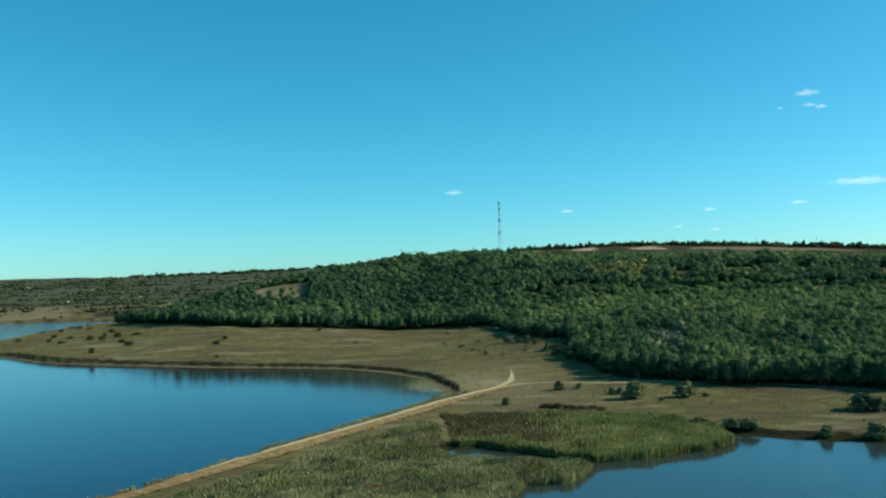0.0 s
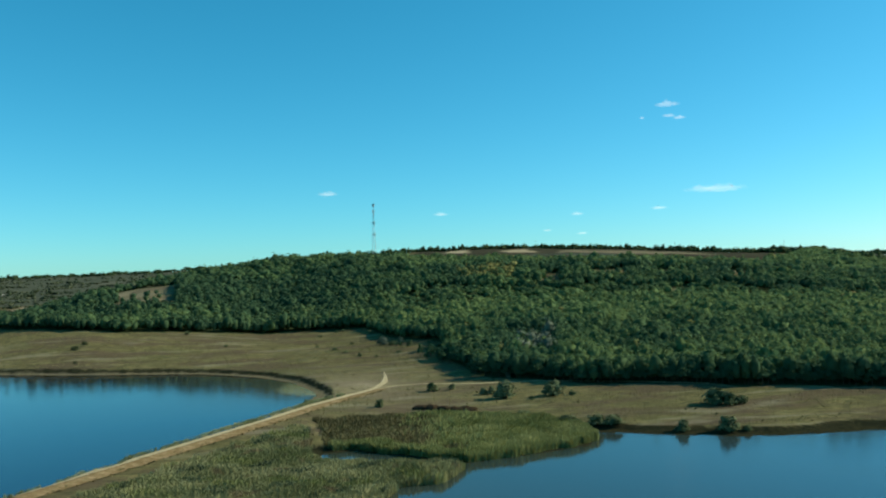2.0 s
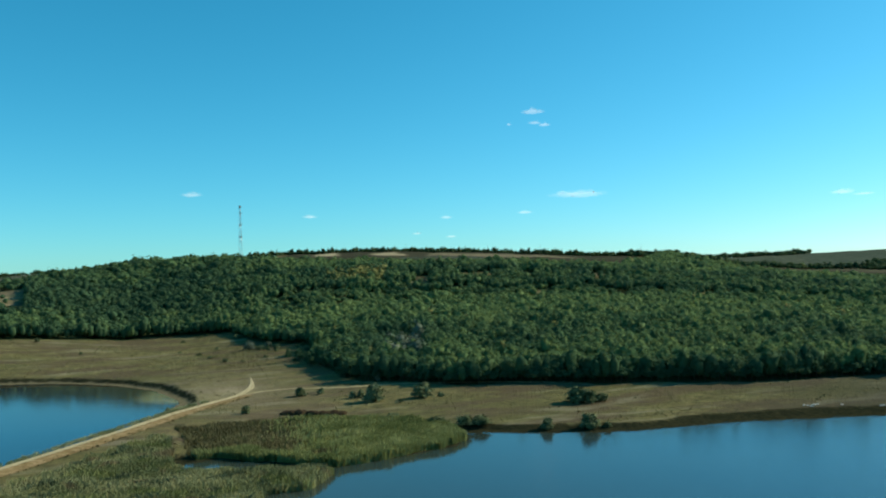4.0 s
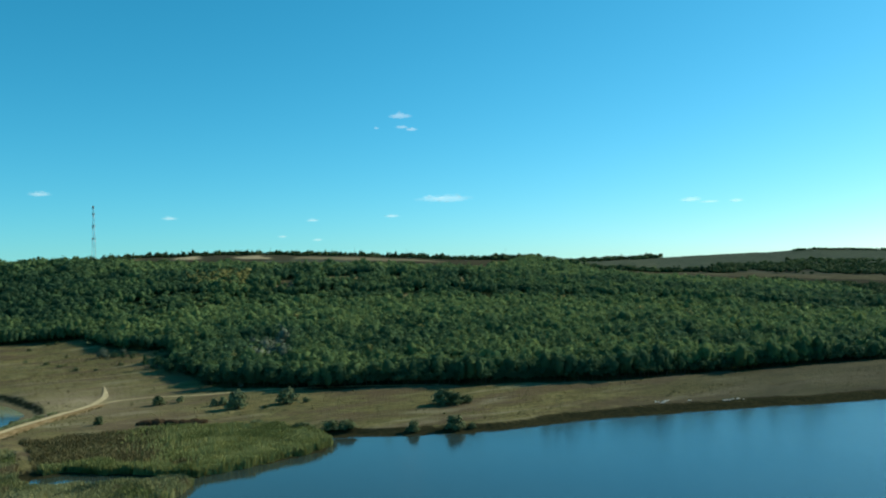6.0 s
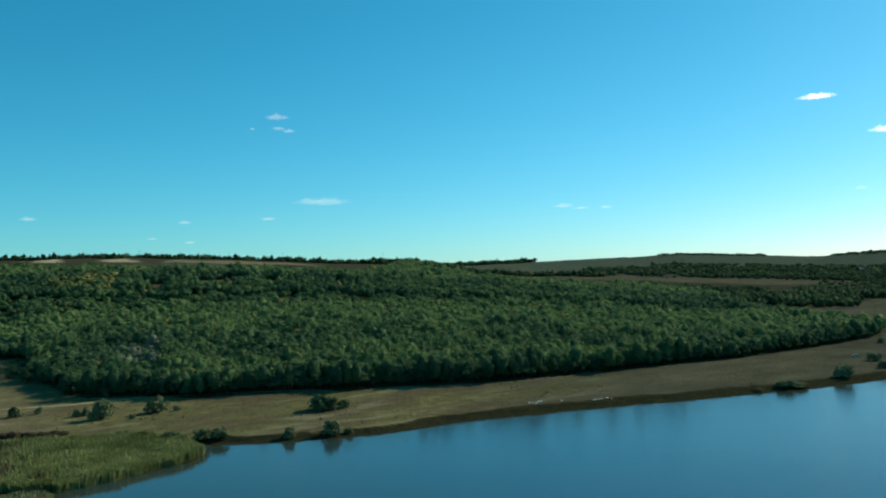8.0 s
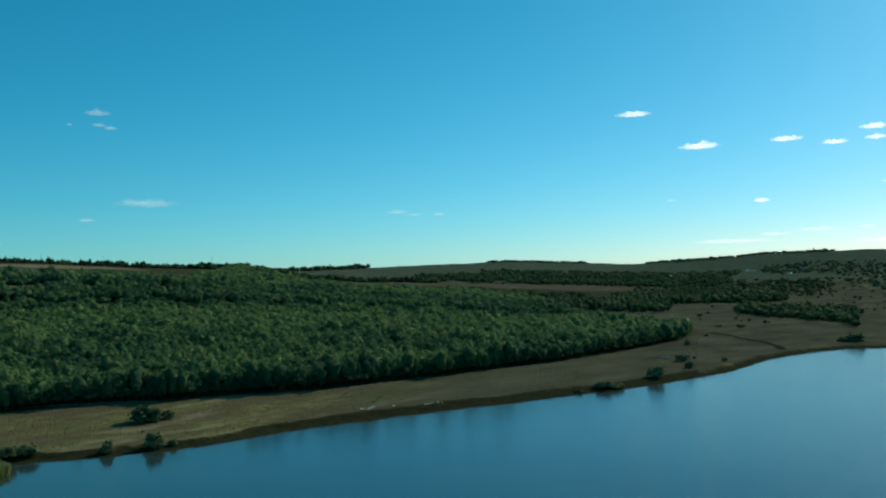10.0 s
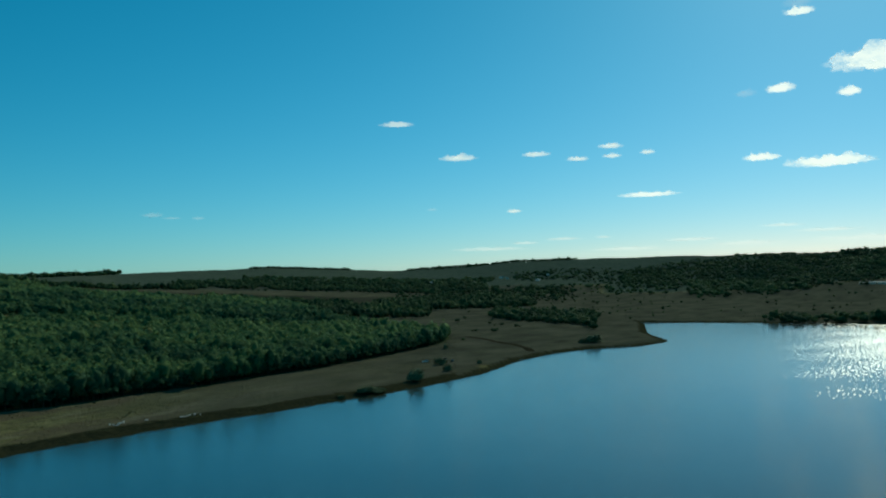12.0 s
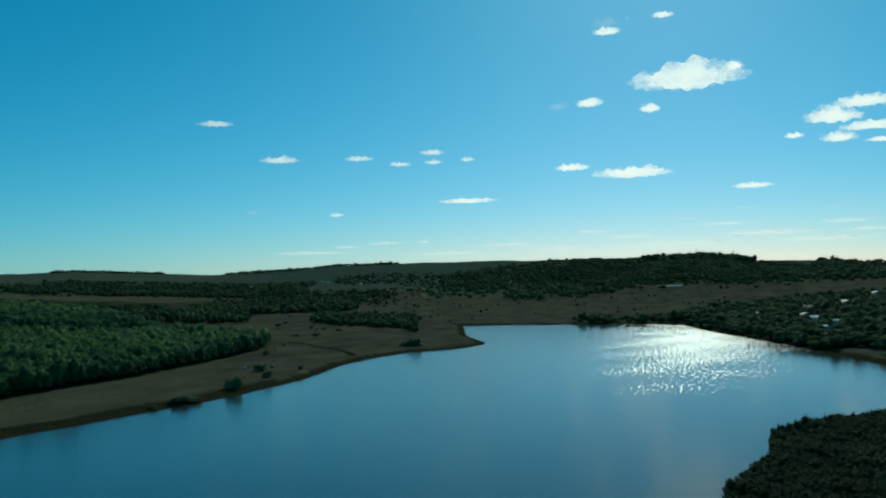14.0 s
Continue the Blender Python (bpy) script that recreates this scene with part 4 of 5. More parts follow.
def make_shrub(seed, mat, label, group):
    """A shrub 4 m tall and 4 m wide: several stems and a dense crown down to the grass."""
    rng = np.random.RandomState(seed)
    ob = new("shrub")
    bm = bmesh.new()
    lobes = [(0, 0, 1.7, 1.45, 1.5), (0, 0, 0.9, 1.8, 0.9), (0.9, 0.3, 0.6, 1.1, 0.7), (-0.9, 0.2, 0.6, 1.1, 0.7), (0.1, -0.9, 0.6, 1.1, 0.7)]
    for k in range(9):
        a = k * 0.7 + rng.uniform(-0.3, 0.3)
        d = rng.uniform(0.5, 1.3)
        tip = (d * math.cos(a), d * math.sin(a), rng.uniform(0.6, 2.5) * (1.25 - 0.3 * d))
        beam(bm, (0.1 * math.cos(a), 0.1 * math.sin(a), -0.2), tip, 0.07, 0.025, 5)
        lobes.append((*tip, rng.uniform(0.6, 0.95), rng.uniform(0.6, 1.0)))
    part("stems", bm, BARK, ob, "thin dark stems")
    part("crown", crown_mesh("crown", lobes, 64, 0.3, mat, seed), mat, ob)
    return tagged(ob, label, "shrub", group)


def stand(ob, x, y, turn, sx, sz, sink=0.0):
    """The pose of a plant on the ground."""
    return Matrix.Translation((x, y, z_at(x, y) - sink)) @ Matrix.Rotation(turn, 4, "Z") @ Matrix.Diagonal((sx, sx, sz, 1))


def plant(masters, rows, high, wide, seed):
    rng = random.Random(seed)
    used = set()
    for x, y, h, w in rows:
        k = rng.randrange(len(masters))
        m = stand(None, x, y, rng.uniform(0, 6.28), w / wide, h / high, 0.05)
        if k in used:
            copy_thing(masters[k], m)
        else:
            masters[k].matrix_basis = m
            used.add(k)


MEADOW_SHRUBS = [(57, 432, 5.8, 5.8), (67, 433, 4.1, 3.5), (79, 410, 4.4, 3.9), (83, 410, 4.4, 3.6), (86, 395, 7.2, 5.4), (97, 386, 2.4, 2.4),
                 (109, 393, 8.1, 7.6), (118, 391, 3.0, 3.0), (27, 390, 4.4, 4.1), (168, 345, 6.1, 6.1), (171, 341, 7.6, 6.1), (29, 609, 2.8, 3.2),
                 (67, 641, 5.1, 3.4), (20, 640, 2.0, 3.0), (40, 600, 1.6, 2.6), (177, 343, 3.4, 3.8)]
MEADOW_SHRUBS += [(12, 662, 2.4, 2.8), (29, 612, 2.7, 3.0), (57, 662, 3.0, 3.2), (70, 657, 3.0, 3.4), (57, 613, 2.2, 3.2), (27, 699, 2.2, 2.6), (2, 780, 2.2, 3.2), (17, 801, 2.4, 3.2),
                  (23, 807, 2.4, 3.4), (47, 765, 3.0, 4.2), (-75, 721, 2.2, 2.4), (-118, 803, 3.6, 3.6), (-1, 691, 2.0, 2.6), (13, 665, 2.4, 2.6), (84, 348, 2.4, 3.2)]
SHORE_SHRUBS = [(106, 320, 5.8, 8.0), (112, 319, 5.2, 9.0), (98, 332, 3.4, 3.7), (134, 304, 6.0, 6.0), (149, 298, 6.2, 5.7), (156, 297, 3.2, 4.0),
                (421, 251, 8.5, 5.2), (469, 256, 8.5, 7.1), (496, 276, 5.3, 4.5), (373, 253, 4.2, 4.8), (380, 251, 3.6, 5.4), (514, 256, 5.3, 4.6),
                (586, 321, 4.0, 3.5), (356, 256, 1.7, 2.9), (703, 240, 6.9, 10.8), (697, 248, 3.9, 6.9), (-28, 371, 2.6, 3.8), (-6, 424, 2.4, 3.0)]
CAPE_SHRUBS = [(-442, 984, 3.6, 4.3), (-402, 877, 3.8, 3.8), (-386, 832, 3.7, 4.3), (-335, 806, 5.2, 4.6), (-321, 800, 4.6, 4.6), (-329, 825, 4.1, 3.5),
               (-335, 859, 4.3, 4.3), (-310, 808, 5.2, 4.6), (-290, 766, 3.8, 4.3), (-277, 747, 4.2, 6.3), (-370, 843, 3.1, 4.3), (-427, 996, 4.3, 4.3)]
CAPE_SHRUBS += [(-390, 936, 3.4, 3.4), (-292, 811, 2.3, 5.7), (-362, 805, 2.9, 4.1), (-487, 1118, 3.2, 4.0), (-501, 1197, 3.4, 3.4), (-484, 1026, 3.0, 3.8),
                (-444, 889, 3.3, 5.9), (-295, 712, 4.6, 4.1), (-190, 709, 3.9, 3.9), (-188, 731, 3.5, 3.0), (-124, 852, 3.4, 4.6), (-174, 650, 1.8, 2.2)]
shrubs = [make_shrub(60 + k, BUSH_LEAF, "dark green round shrub on the dry meadow", "shrubs on the meadow") for k in range(4)]
plant(shrubs, MEADOW_SHRUBS, 4.1, 3.3, 1)
shrubs = [make_shrub(70 + k, BUSH_LEAF, "dark green willow bush on the lake's bank", "bushes on the bank") for k in range(4)]
plant(shrubs, SHORE_SHRUBS, 4.6, 4.0, 2)
shrubs = [make_shrub(80 + k, THORN_LEAF, "small dark thorn bush on the grassy cape", "thorn bushes on the cape") for k in range(3)]
plant(shrubs, CAPE_SHRUBS, 3.6, 3.2, 3)
shrubs = [make_shrub(90 + k, GREY_LEAF, "silvery grey-green bush before the wood", "silver bushes by the wood") for k in range(2)]
plant(shrubs, [(102, 457, 5.6, 4.3), (50, 672, 9.5, 10.0), (64, 668, 5.0, 6.0)], 4.4, 4.2, 4)


def edge_trees():
    """Single trees along the front of the wood."""
    rng = random.Random(12)
    masters = [make_tree(20 + k, FOREST_LEAF, "green deciduous tree at the edge of the wood") for k in range(4)]
    spots = []
    az = 10.2
    while az < 60.8:
        r = float(np.interp(az, *np.array(WOOD_FRONT, float).T)) + rng.uniform(0.5, 5.0)
        a = math.radians(az)
        spots.append((r * math.sin(a), r * math.cos(a), rng.uniform(6.0, 10.0), rng.uniform(4.6, 6.6)))
        az += rng.uniform(0.22, 0.42) * 440 / r
    for k in range(26):
        u = rng.random()
        spots.append((70 + 26 * u + rng.uniform(-5, 5), 578 - 62 * u + rng.uniform(-7, 7), rng.uniform(5.0, 9.5), rng.uniform(4.5, 7.0)))
    for k in range(9):
        spots.append((rng.uniform(56, 104), rng.uniform(610, 655), rng.uniform(3.0, 6.0), rng.uniform(3.0, 4.5)))
    plant(masters, spots, 9.0, 5.6, 5)


edge_trees()


# The lattice mast on the hill.
def build_mast(x, y, tall):
    z = z_at(x, y) - 0.3
    ob = new("radio_mast")
    ob.matrix_basis = Matrix.Translation((x, y, z))
    def half(h):
        return 1.7 * (1 - h / tall) + 0.6
    for sx, sy in ((-1, -1), (1, -1), (1, 1), (-1, 1)):
        bm = bmesh.new()
        beam(bm, (sx * half(0), sy * half(0), 0), (sx * half(tall), sy * half(tall), tall), 0.13, 0.09, 6)
        part("leg", bm, MAST_WHITE, ob)
    steps = [tall * (1 - 0.9 ** k) / (1 - 0.9 ** 18) for k in range(19)]
    for k, (a, b) in enumerate(zip(steps, steps[1:])):
        bm = bmesh.new()
        for (px, py), (qx, qy) in (((-1, -1), (1, -1)), ((1, -1), (1, 1)), ((1, 1), (-1, 1)), ((-1, 1), (-1, -1))):
            beam(bm, (px * half(a), py * half(a), a), (qx * half(b), qy * half(b), b), 0.045, None, 4)
            beam(bm, (qx * half(a), qy * half(a), a), (px * half(b), py * half(b), b), 0.045, None, 4)
            beam(bm, (px * half(b), py * half(b), b), (qx * half(b), qy * half(b), b), 0.045, None, 4)
        part("bracing", bm, MAST_RED if (k // 3) % 2 else MAST_WHITE, ob, "red bracing" if (k // 3) % 2 else "white bracing")
    for h, wide, high in ((tall - 1.5, 1.5, 3.4), (tall - 10, 1.6, 2.6), (tall - 25, 1.7, 2.6), (tall - 41, 1.9, 2.2)):
        for k in range(3):
            a = k * 2.094 + 0.4
            bm = bmesh.new()
            box(bm, ((half(h) + 0.45) * math.cos(a), (half(h) + 0.45) * math.sin(a), h), (0.5, wide * 0.7, high), a, 0.05)
            part("antenna", bm, ANTENNA, ob, "dark panel antenna")
    for h, a in ((tall - 13, 5.0), (tall - 27, 4.4), (tall - 44, 5.3)):
        bm = bmesh.new()
        m = Matrix.Translation(((half(h) + 0.6) * math.cos(a), (half(h) + 0.6) * math.sin(a), h)) @ Matrix.Rotation(a, 4, "Z") @ Matrix.Rotation(1.57, 4, "Y")
        bmesh.ops.create_cone(bm, cap_ends=True, segments=20, radius1=0.95, radius2=0.8, depth=0.5, matrix=m)
        part("dish", bm, MAST_WHITE, ob, "white dish antenna")
    return tagged(ob, "tall white and red lattice radio mast on the wooded hill", "mast")


build_mast(77.0, 1147.0, 76.0)


def build_hut(x, y):
    ob = new("equipment_hut")
    ob.matrix_basis = Matrix.Translation((x, y, z_at(x, y) - 0.2)) @ Matrix.Rotation(0.3, 4, "Z")
    bm = bmesh.new()
    box(bm, (0, 0, 2.4), (6.5, 4.0, 4.8), 0, 0.05)
    part("wall", bm, PLASTER, ob)
    bm = bmesh.new()
    box(bm, (0, 0, 5.0), (7.1, 4.6, 0.3), 0, 0.05)
    part("roof", bm, ROOF_TIN, ob)
    bm = bmesh.new()
    box(bm, (0.8, -2.03, 1.2), (1.0, 0.1, 2.1))
    part("door", bm, ANTENNA, ob, "grey metal door")
    return tagged(ob, "small white hut at the foot of the mast", "hut")


build_hut(86.5, 1141.0)


def build_car(name, x, y, turn, paint, label):
    """A small hatchback, 4.2 m long."""
    ob = new(name)
    ob.matrix_basis = Matrix.Translation((x, y, z_at(x, y))) @ Matrix.Rotation(turn, 4, "Z")
    bm = bmesh.new()
    box(bm, (0, 0, 0.62), (4.2, 1.7, 0.62), 0, 0.14)
    part("body", bm, paint, ob)
    bm = bmesh.new()
    geo = bmesh.ops.create_cube(bm, size=1.0, matrix=Matrix.Translation((-0.2, 0, 1.17)) @ Matrix.Diagonal((2.5, 1.56, 0.56, 1)))
    for v in geo["verts"]:
        if v.co.z > 1.2:
            v.co.x = -0.3 + (v.co.x + 0.2) * 0.68
            v.co.y *= 0.86
    part("cabin", bm, GLASS_DARK, ob, "dark glazed cabin")
    bm = bmesh.new()
    box(bm, (-0.3, 0, 1.47), (1.75, 1.34, 0.07), 0, 0.03)
    part("roof", bm, paint, ob)
    for sx in (-1.3, 1.3):
        for sy in (-0.78, 0.78):
            bm = bmesh.new()
            beam(bm, (sx, sy - 0.1, 0.32), (sx, sy + 0.1, 0.32), 0.32, None, 16)
            part("wheel", bm, RUBBER, ob, "black tyre")
    for sy in (-0.6, 0.6):
        bm = bmesh.new()
        box(bm, (2.09, sy, 0.72), (0.08, 0.34, 0.16), 0, 0.02)
        part("headlight", bm, MAST_WHITE, ob)
    return tagged(ob, label, "car")


build_car("car", 503.9, 292.4, 2.6, CAR_WHITE, "white hatchback parked on the grass by the wood")
build_car("car", 515.5, 277.5, 0.4, CAR_DARK, "dark green car parked on the grass near the lake")
build_car("car", 519.5, 285.5, 0.9, CAR_DARK, "dark car parked on the meadow beyond a white one")


def rock(name, x, y, size, mat, seed, sink=0.25):
    rng = np.random.RandomState(seed)
    bm = bmesh.new()
    bmesh.ops.create_icosphere(bm, subdivisions=2, radius=1.0)
    for v in bm.verts:
        v.co *= 1 + 0.3 * noise.noise(v.co * 1.4 + Vector((seed, 0, 0)))
        v.co = Vector((v.co.x * size * 1.3, v.co.y * size, v.co.z * size * 0.62))
    me = bpy.data.meshes.new(name)
    bm.to_mesh(me)
    bm.free()
    me.materials.append(mat)
    ob = new(name, me)
    ob.matrix_basis = Matrix.Translation((x, y, z_at(x, y) + size * sink)) @ Matrix.Rotation(rng.uniform(0, 6), 4, "Z")
    return ob


for k in range(22):
    u = random.Random(k)
    at = ((251, 296, 5), (263, 293, 2), (279, 284, 5))[(k > 9) + (k > 12)]
    tagged(rock("stone", at[0] + u.uniform(-1, 1) * at[2], at[1] + u.uniform(-1, 1) * 2.0 - 0.1 * u.uniform(-1, 1) * at[2], u.uniform(0.28, 0.55), STONE, 200 + k),
           "pale stone lying in the grass near the bank", "stone", "pale stones by the water")
for k in range(16):
    u = random.Random(300 + k)
    x = 42 + 25 * (k + u.random()) / 16
    tagged(rock("peat_mound", x, 380 - 0.44 * (x - 42) + u.uniform(-1.2, 1.2), u.uniform(1.9, 3.1), PEAT, 300 + k, 0.15),
           "mound of dark dug-out peat behind the reeds", "mound", "mounds of dug peat")


# ---- far woods, scrub and verges ----
VILLAGE = [(1133, -165, 0.5, 14, 9, 1), (921, -108, 0.9, 11, 8, 1), (978, -104, 0.3, 9, 7, 1), (872, -119, 1.2, 8, 6, 1), (1269, -224, 0.2, 11, 8, 1),
           (818, -104, 0.6, 5, 4, 1), (1040, -60, 0.4, 10, 8, 0), (1090, -120, 1.0, 11, 8, 0)]


def in_garden(x, y):
    """The open gardens on the lake side of the village houses."""
    out = np.zeros(np.shape(x), bool)
    for hx, hy, *_ in VILLAGE:
        r = math.hypot(hx, hy)
        along, across = (x * hx + y * hy) / r - r, np.abs(x * hy - y * hx) / r
        out |= (across < 5) & (along > -80) & (along < 10)
    return out


def far_wood(name, label, zones, seed, mat=None, gaps=-9.0, tone=0.4):
    """Far trees by zones: bearings, distances at both ends, spacing, height."""
    rng = np.random.RandomState(seed)
    out, tones = [], []
    for a0, a1, r00, r01, r10, r11, step, tall in zones:
        span = np.radians(a1 - a0) * (r01 + r11) / 2
        deep = ((r01 - r00) + (r11 - r10)) / 2
        k = max(2, int(span * deep / step ** 2))
        u = rng.rand(k)
        az = a0 + u * (a1 - a0)
        lo, hi = r00 + u * (r10 - r00), r01 + u * (r11 - r01)
        r = lo + (rng.rand(k) + rng.normal(0, 0.1, k)) * (hi - lo)
        az = az + rng.normal(0, 0.15, k)
        x, y = r * np.sin(np.radians(az)), r * np.cos(np.radians(az))
        keep = (wave(x, y, 120, seed + 1) + 0.6 * wave(x, y, 45, seed + 2) > gaps) & (shore(x, y) > 4)
        keep &= ~in_garden(x, y)
        x, y = x[keep], y[keep]
        h = np.clip(np.exp(rng.normal(-0.05, 0.3, len(x))), 0.4, 1.6) * tall * (1 + 0.3 * wave(x, y, 50, seed + 3))
        w = np.minimum(step * 0.8, h * 0.85) * rng.uniform(0.7, 1.25, len(x))
        v, f, tree = crowns(x, y, height(x, y) + h * 0.45, w, h * 0.55, 1, 10, 0.4, rng)
        out.append((v, f))
        tones.append((tone + 0.3 * wave(x, y, 140, seed + 4) + rng.normal(0, 0.16, len(x)))[tree])
    v, f = pile(out)
    me = mesh_of(name, v, f, mat or FAR_LEAF, True)
    me.attributes.new("stand", "FLOAT", "FACE").data.foreach_set("value", np.clip(np.concatenate(tones), 0, 1).astype(np.float32))
    return tagged(new(name, me), label, "trees", kind="stuff")


far_wood("far_wood", "dark tree rows along the far ridge", [
    (4.5, 30, 1965, 2010, 1965, 2010, 4.6, 8), (29.5, 34, 1900, 2100, 1900, 2100, 10, 9), (48.5, 55, 3060, 3260, 3120, 3300, 15, 5),
    (59, 70, 3150, 3400, 2850, 2990, 14, 5), (33, 40.3, 3050, 3330, 3150, 3400, 16, 10), (-20, -6, 2900, 3000, 2900, 3000, 16, 7)], 400)
far_wood("tree_belt", "dark tree belts between the fields", [
    (44, 64, 2120, 2370, 1960, 2190, 8, 6.5), (52.5, 60, 1080, 1330, 1120, 1350, 5.5, 9), (57, 67, 1290, 1520, 1420, 1640, 6.5, 9), (45, 55, 1500, 1640, 1430, 1590, 8, 6),
    (64.6, 71.2, 1080, 1240, 930, 1150, 6, 6), (33, 45, 1850, 1960, 1980, 2060, 8, 8), (60, 69, 1700, 2050, 1700, 2000, 15, 5)], 410, None, -0.9)
far_wood("hill_wood", "dark wood covering the far hillside", [
    (66, 73.5, 2300, 2500, 2000, 2400, 14, 4), (73, 80, 1950, 2350, 1900, 2500, 8.5, 4.2), (80, 91, 1850, 2560, 1780, 2300, 8.5, 4.5), (91, 97, 1720, 2350, 1800, 2300, 9, 4.5),
    (86.5, 93, 2250, 2420, 2280, 2380, 8, 9), (97, 104, 1800, 2600, 1900, 2700, 12, 7)], 420, None, -0.75)
far_wood("plantation", "young light green plantation on the far slope", [
    (48, 64.5, 2400, 2560, 2240, 2390, 9, 5), (77.3, 84.5, 1690, 1960, 1690, 1930, 11, 6), (69, 76.5, 1780, 2020, 1760, 1960, 24, 5), (86, 96.5, 1980, 2200, 1900, 2150, 10, 5)], 460, None, -0.5, 0.75)
far_wood("village_trees", "garden trees round the village houses", [
    (88.8, 91, 1025, 1060, 850, 1250, 9, 7), (91, 104, 800, 1250, 640, 1300, 6.5, 5), (82, 92, 1015, 1110, 985, 1090, 10, 5), (88.0, 89.4, 1012, 1032, 1005, 1028, 6.0, 11),
    (94, 104, 700, 820, 590, 760, 8, 5)], 430, None, -0.75)
far_wood("moor_scrub", "scattered low bushes on the brown moor", [
    (62, 76, 760, 1700, 1050, 1900, 60, 2.2), (70, 92, 1400, 1900, 1150, 1750, 64, 2.6), (58, 70, 1600, 2000, 1600, 2000, 24, 4.5)], 440)
far_wood("slope_scrub", "scattered bushes on the dry western slope", [
    (-40, -19, 2020, 2900, 2020, 2800, 10.5, 4.2), (-40, -23, 1760, 2020, 1760, 2020, 28, 3.2), (-23, -8, 1840, 2800, 1500, 2700, 13, 4.5), (-20, -8, 1120, 1450, 1200, 1700, 12, 5.5),
    (-36, -24, 1640, 1700, 1600, 1660, 30, 4)], 450, SCRUB_LEAF, 0.12, 0.6)


# The overgrown point at the lake's near corner.
POINT = [(222, -4), (240, -4), (262, -10), (290, -19), (330, -22), (352, -38), (378, -72), (392, -110), (300, -90), (200, -60)]


def build_thicket():
    rng = np.random.RandomState(77)
    x, y = scatter(195, 400, -115, 0, 1.9, rng)
    keep = inland(x, y, POINT) < -1.0
    x, y = x[keep], y[keep]
    h = rng.uniform(2.0, 3.8, len(x)) * (1 + 0.25 * wave(x, y, 20, 78))
    v, f, _ = crowns(x, y, height(x, y) + h * 0.5, rng.uniform(0.9, 1.5, len(x)), h * 0.52, 1, 30, 0.32, rng)
    return tagged(new("thicket", mesh_of("thicket", v, f, THICKET_LEAF, True)), "dark willow thicket on a point in the lake", "thicket", kind="stuff")


build_thicket()
reeds_c = build_reeds("reed_bed", POINT, 0.6, 9, REED_DARK, "reeds round the overgrown point", 2.0, 3.0)


def verge(name, line, offset, width, step, low, high, seed, mat, label):
    """A strip of tall grass beside a line."""
    rng = np.random.RandomState(seed)
    p = np.array(line, float)
    seg = np.concatenate([[0], np.cumsum(np.hypot(*np.diff(p, axis=0).T))])
    k = int(seg[-1] * width / step ** 2)
    s = rng.uniform(0, seg[-1], k)
    c = np.stack([np.interp(s, seg, p[:, 0]), np.interp(s, seg, p[:, 1])], 1)
    e = np.stack([np.interp(s + 1, seg, p[:, 0]), np.interp(s + 1, seg, p[:, 1])], 1) - c
    e /= np.maximum(np.linalg.norm(e, axis=1, keepdims=True), 1e-6)
    off = offset + rng.uniform(-0.5, 0.5, k) * width * (1 + 0.5 * wave(c[:, 0], c[:, 1], 17, seed))
    c = c + np.stack([-e[:, 1], e[:, 0]], 1) * off[:, None]
    keep = wave(c[:, 0], c[:, 1], 13, seed + 1) > -0.5
    c = c[keep]
    h = rng.uniform(low, high, len(c))
    z = np.maximum(height(c[:, 0], c[:, 1]), 0.15)
    v = leaf_cloud(c[:, 0], c[:, 1], z + h * 0.4, np.full(len(c), 0.5), h * 0.55, 8, 0.28, rng)
    return tagged(new(name, mesh_of(name, v, tri_faces(v), mat)), label, "grass", kind="stuff")


verge("verge_grass", ROAD[1:10], 3.6, 1.5, 0.42, 1.2, 2.3, 500, SEDGE_GREEN, "green sedge along the dam's water edge")
verge("verge_grass", ROAD[1:11], -6.5, 2.6, 1.3, 0.2, 0.6, 510, SEDGE_LEAF, "dry brown grass on the dam's slope")
track = tagged(new("track", mesh_of("track", *ribbon(TRACK_LINE, 3.0, 0.09, 0.25, 5), TRACK_FAINT, True)),
               "faint pale wheel track across the meadow", "track", kind="structure")


gully = tagged(new("gully", mesh_of("gully", *ribbon([(694, 358), (673, 326), (660, 308), (648, 290), (628, 272), (606, 256)], 6.4, 0.2, 0.5, 12), GULLY_SOIL, True)),
               "dark eroded gully running down to the lake", "gully", kind="structure")


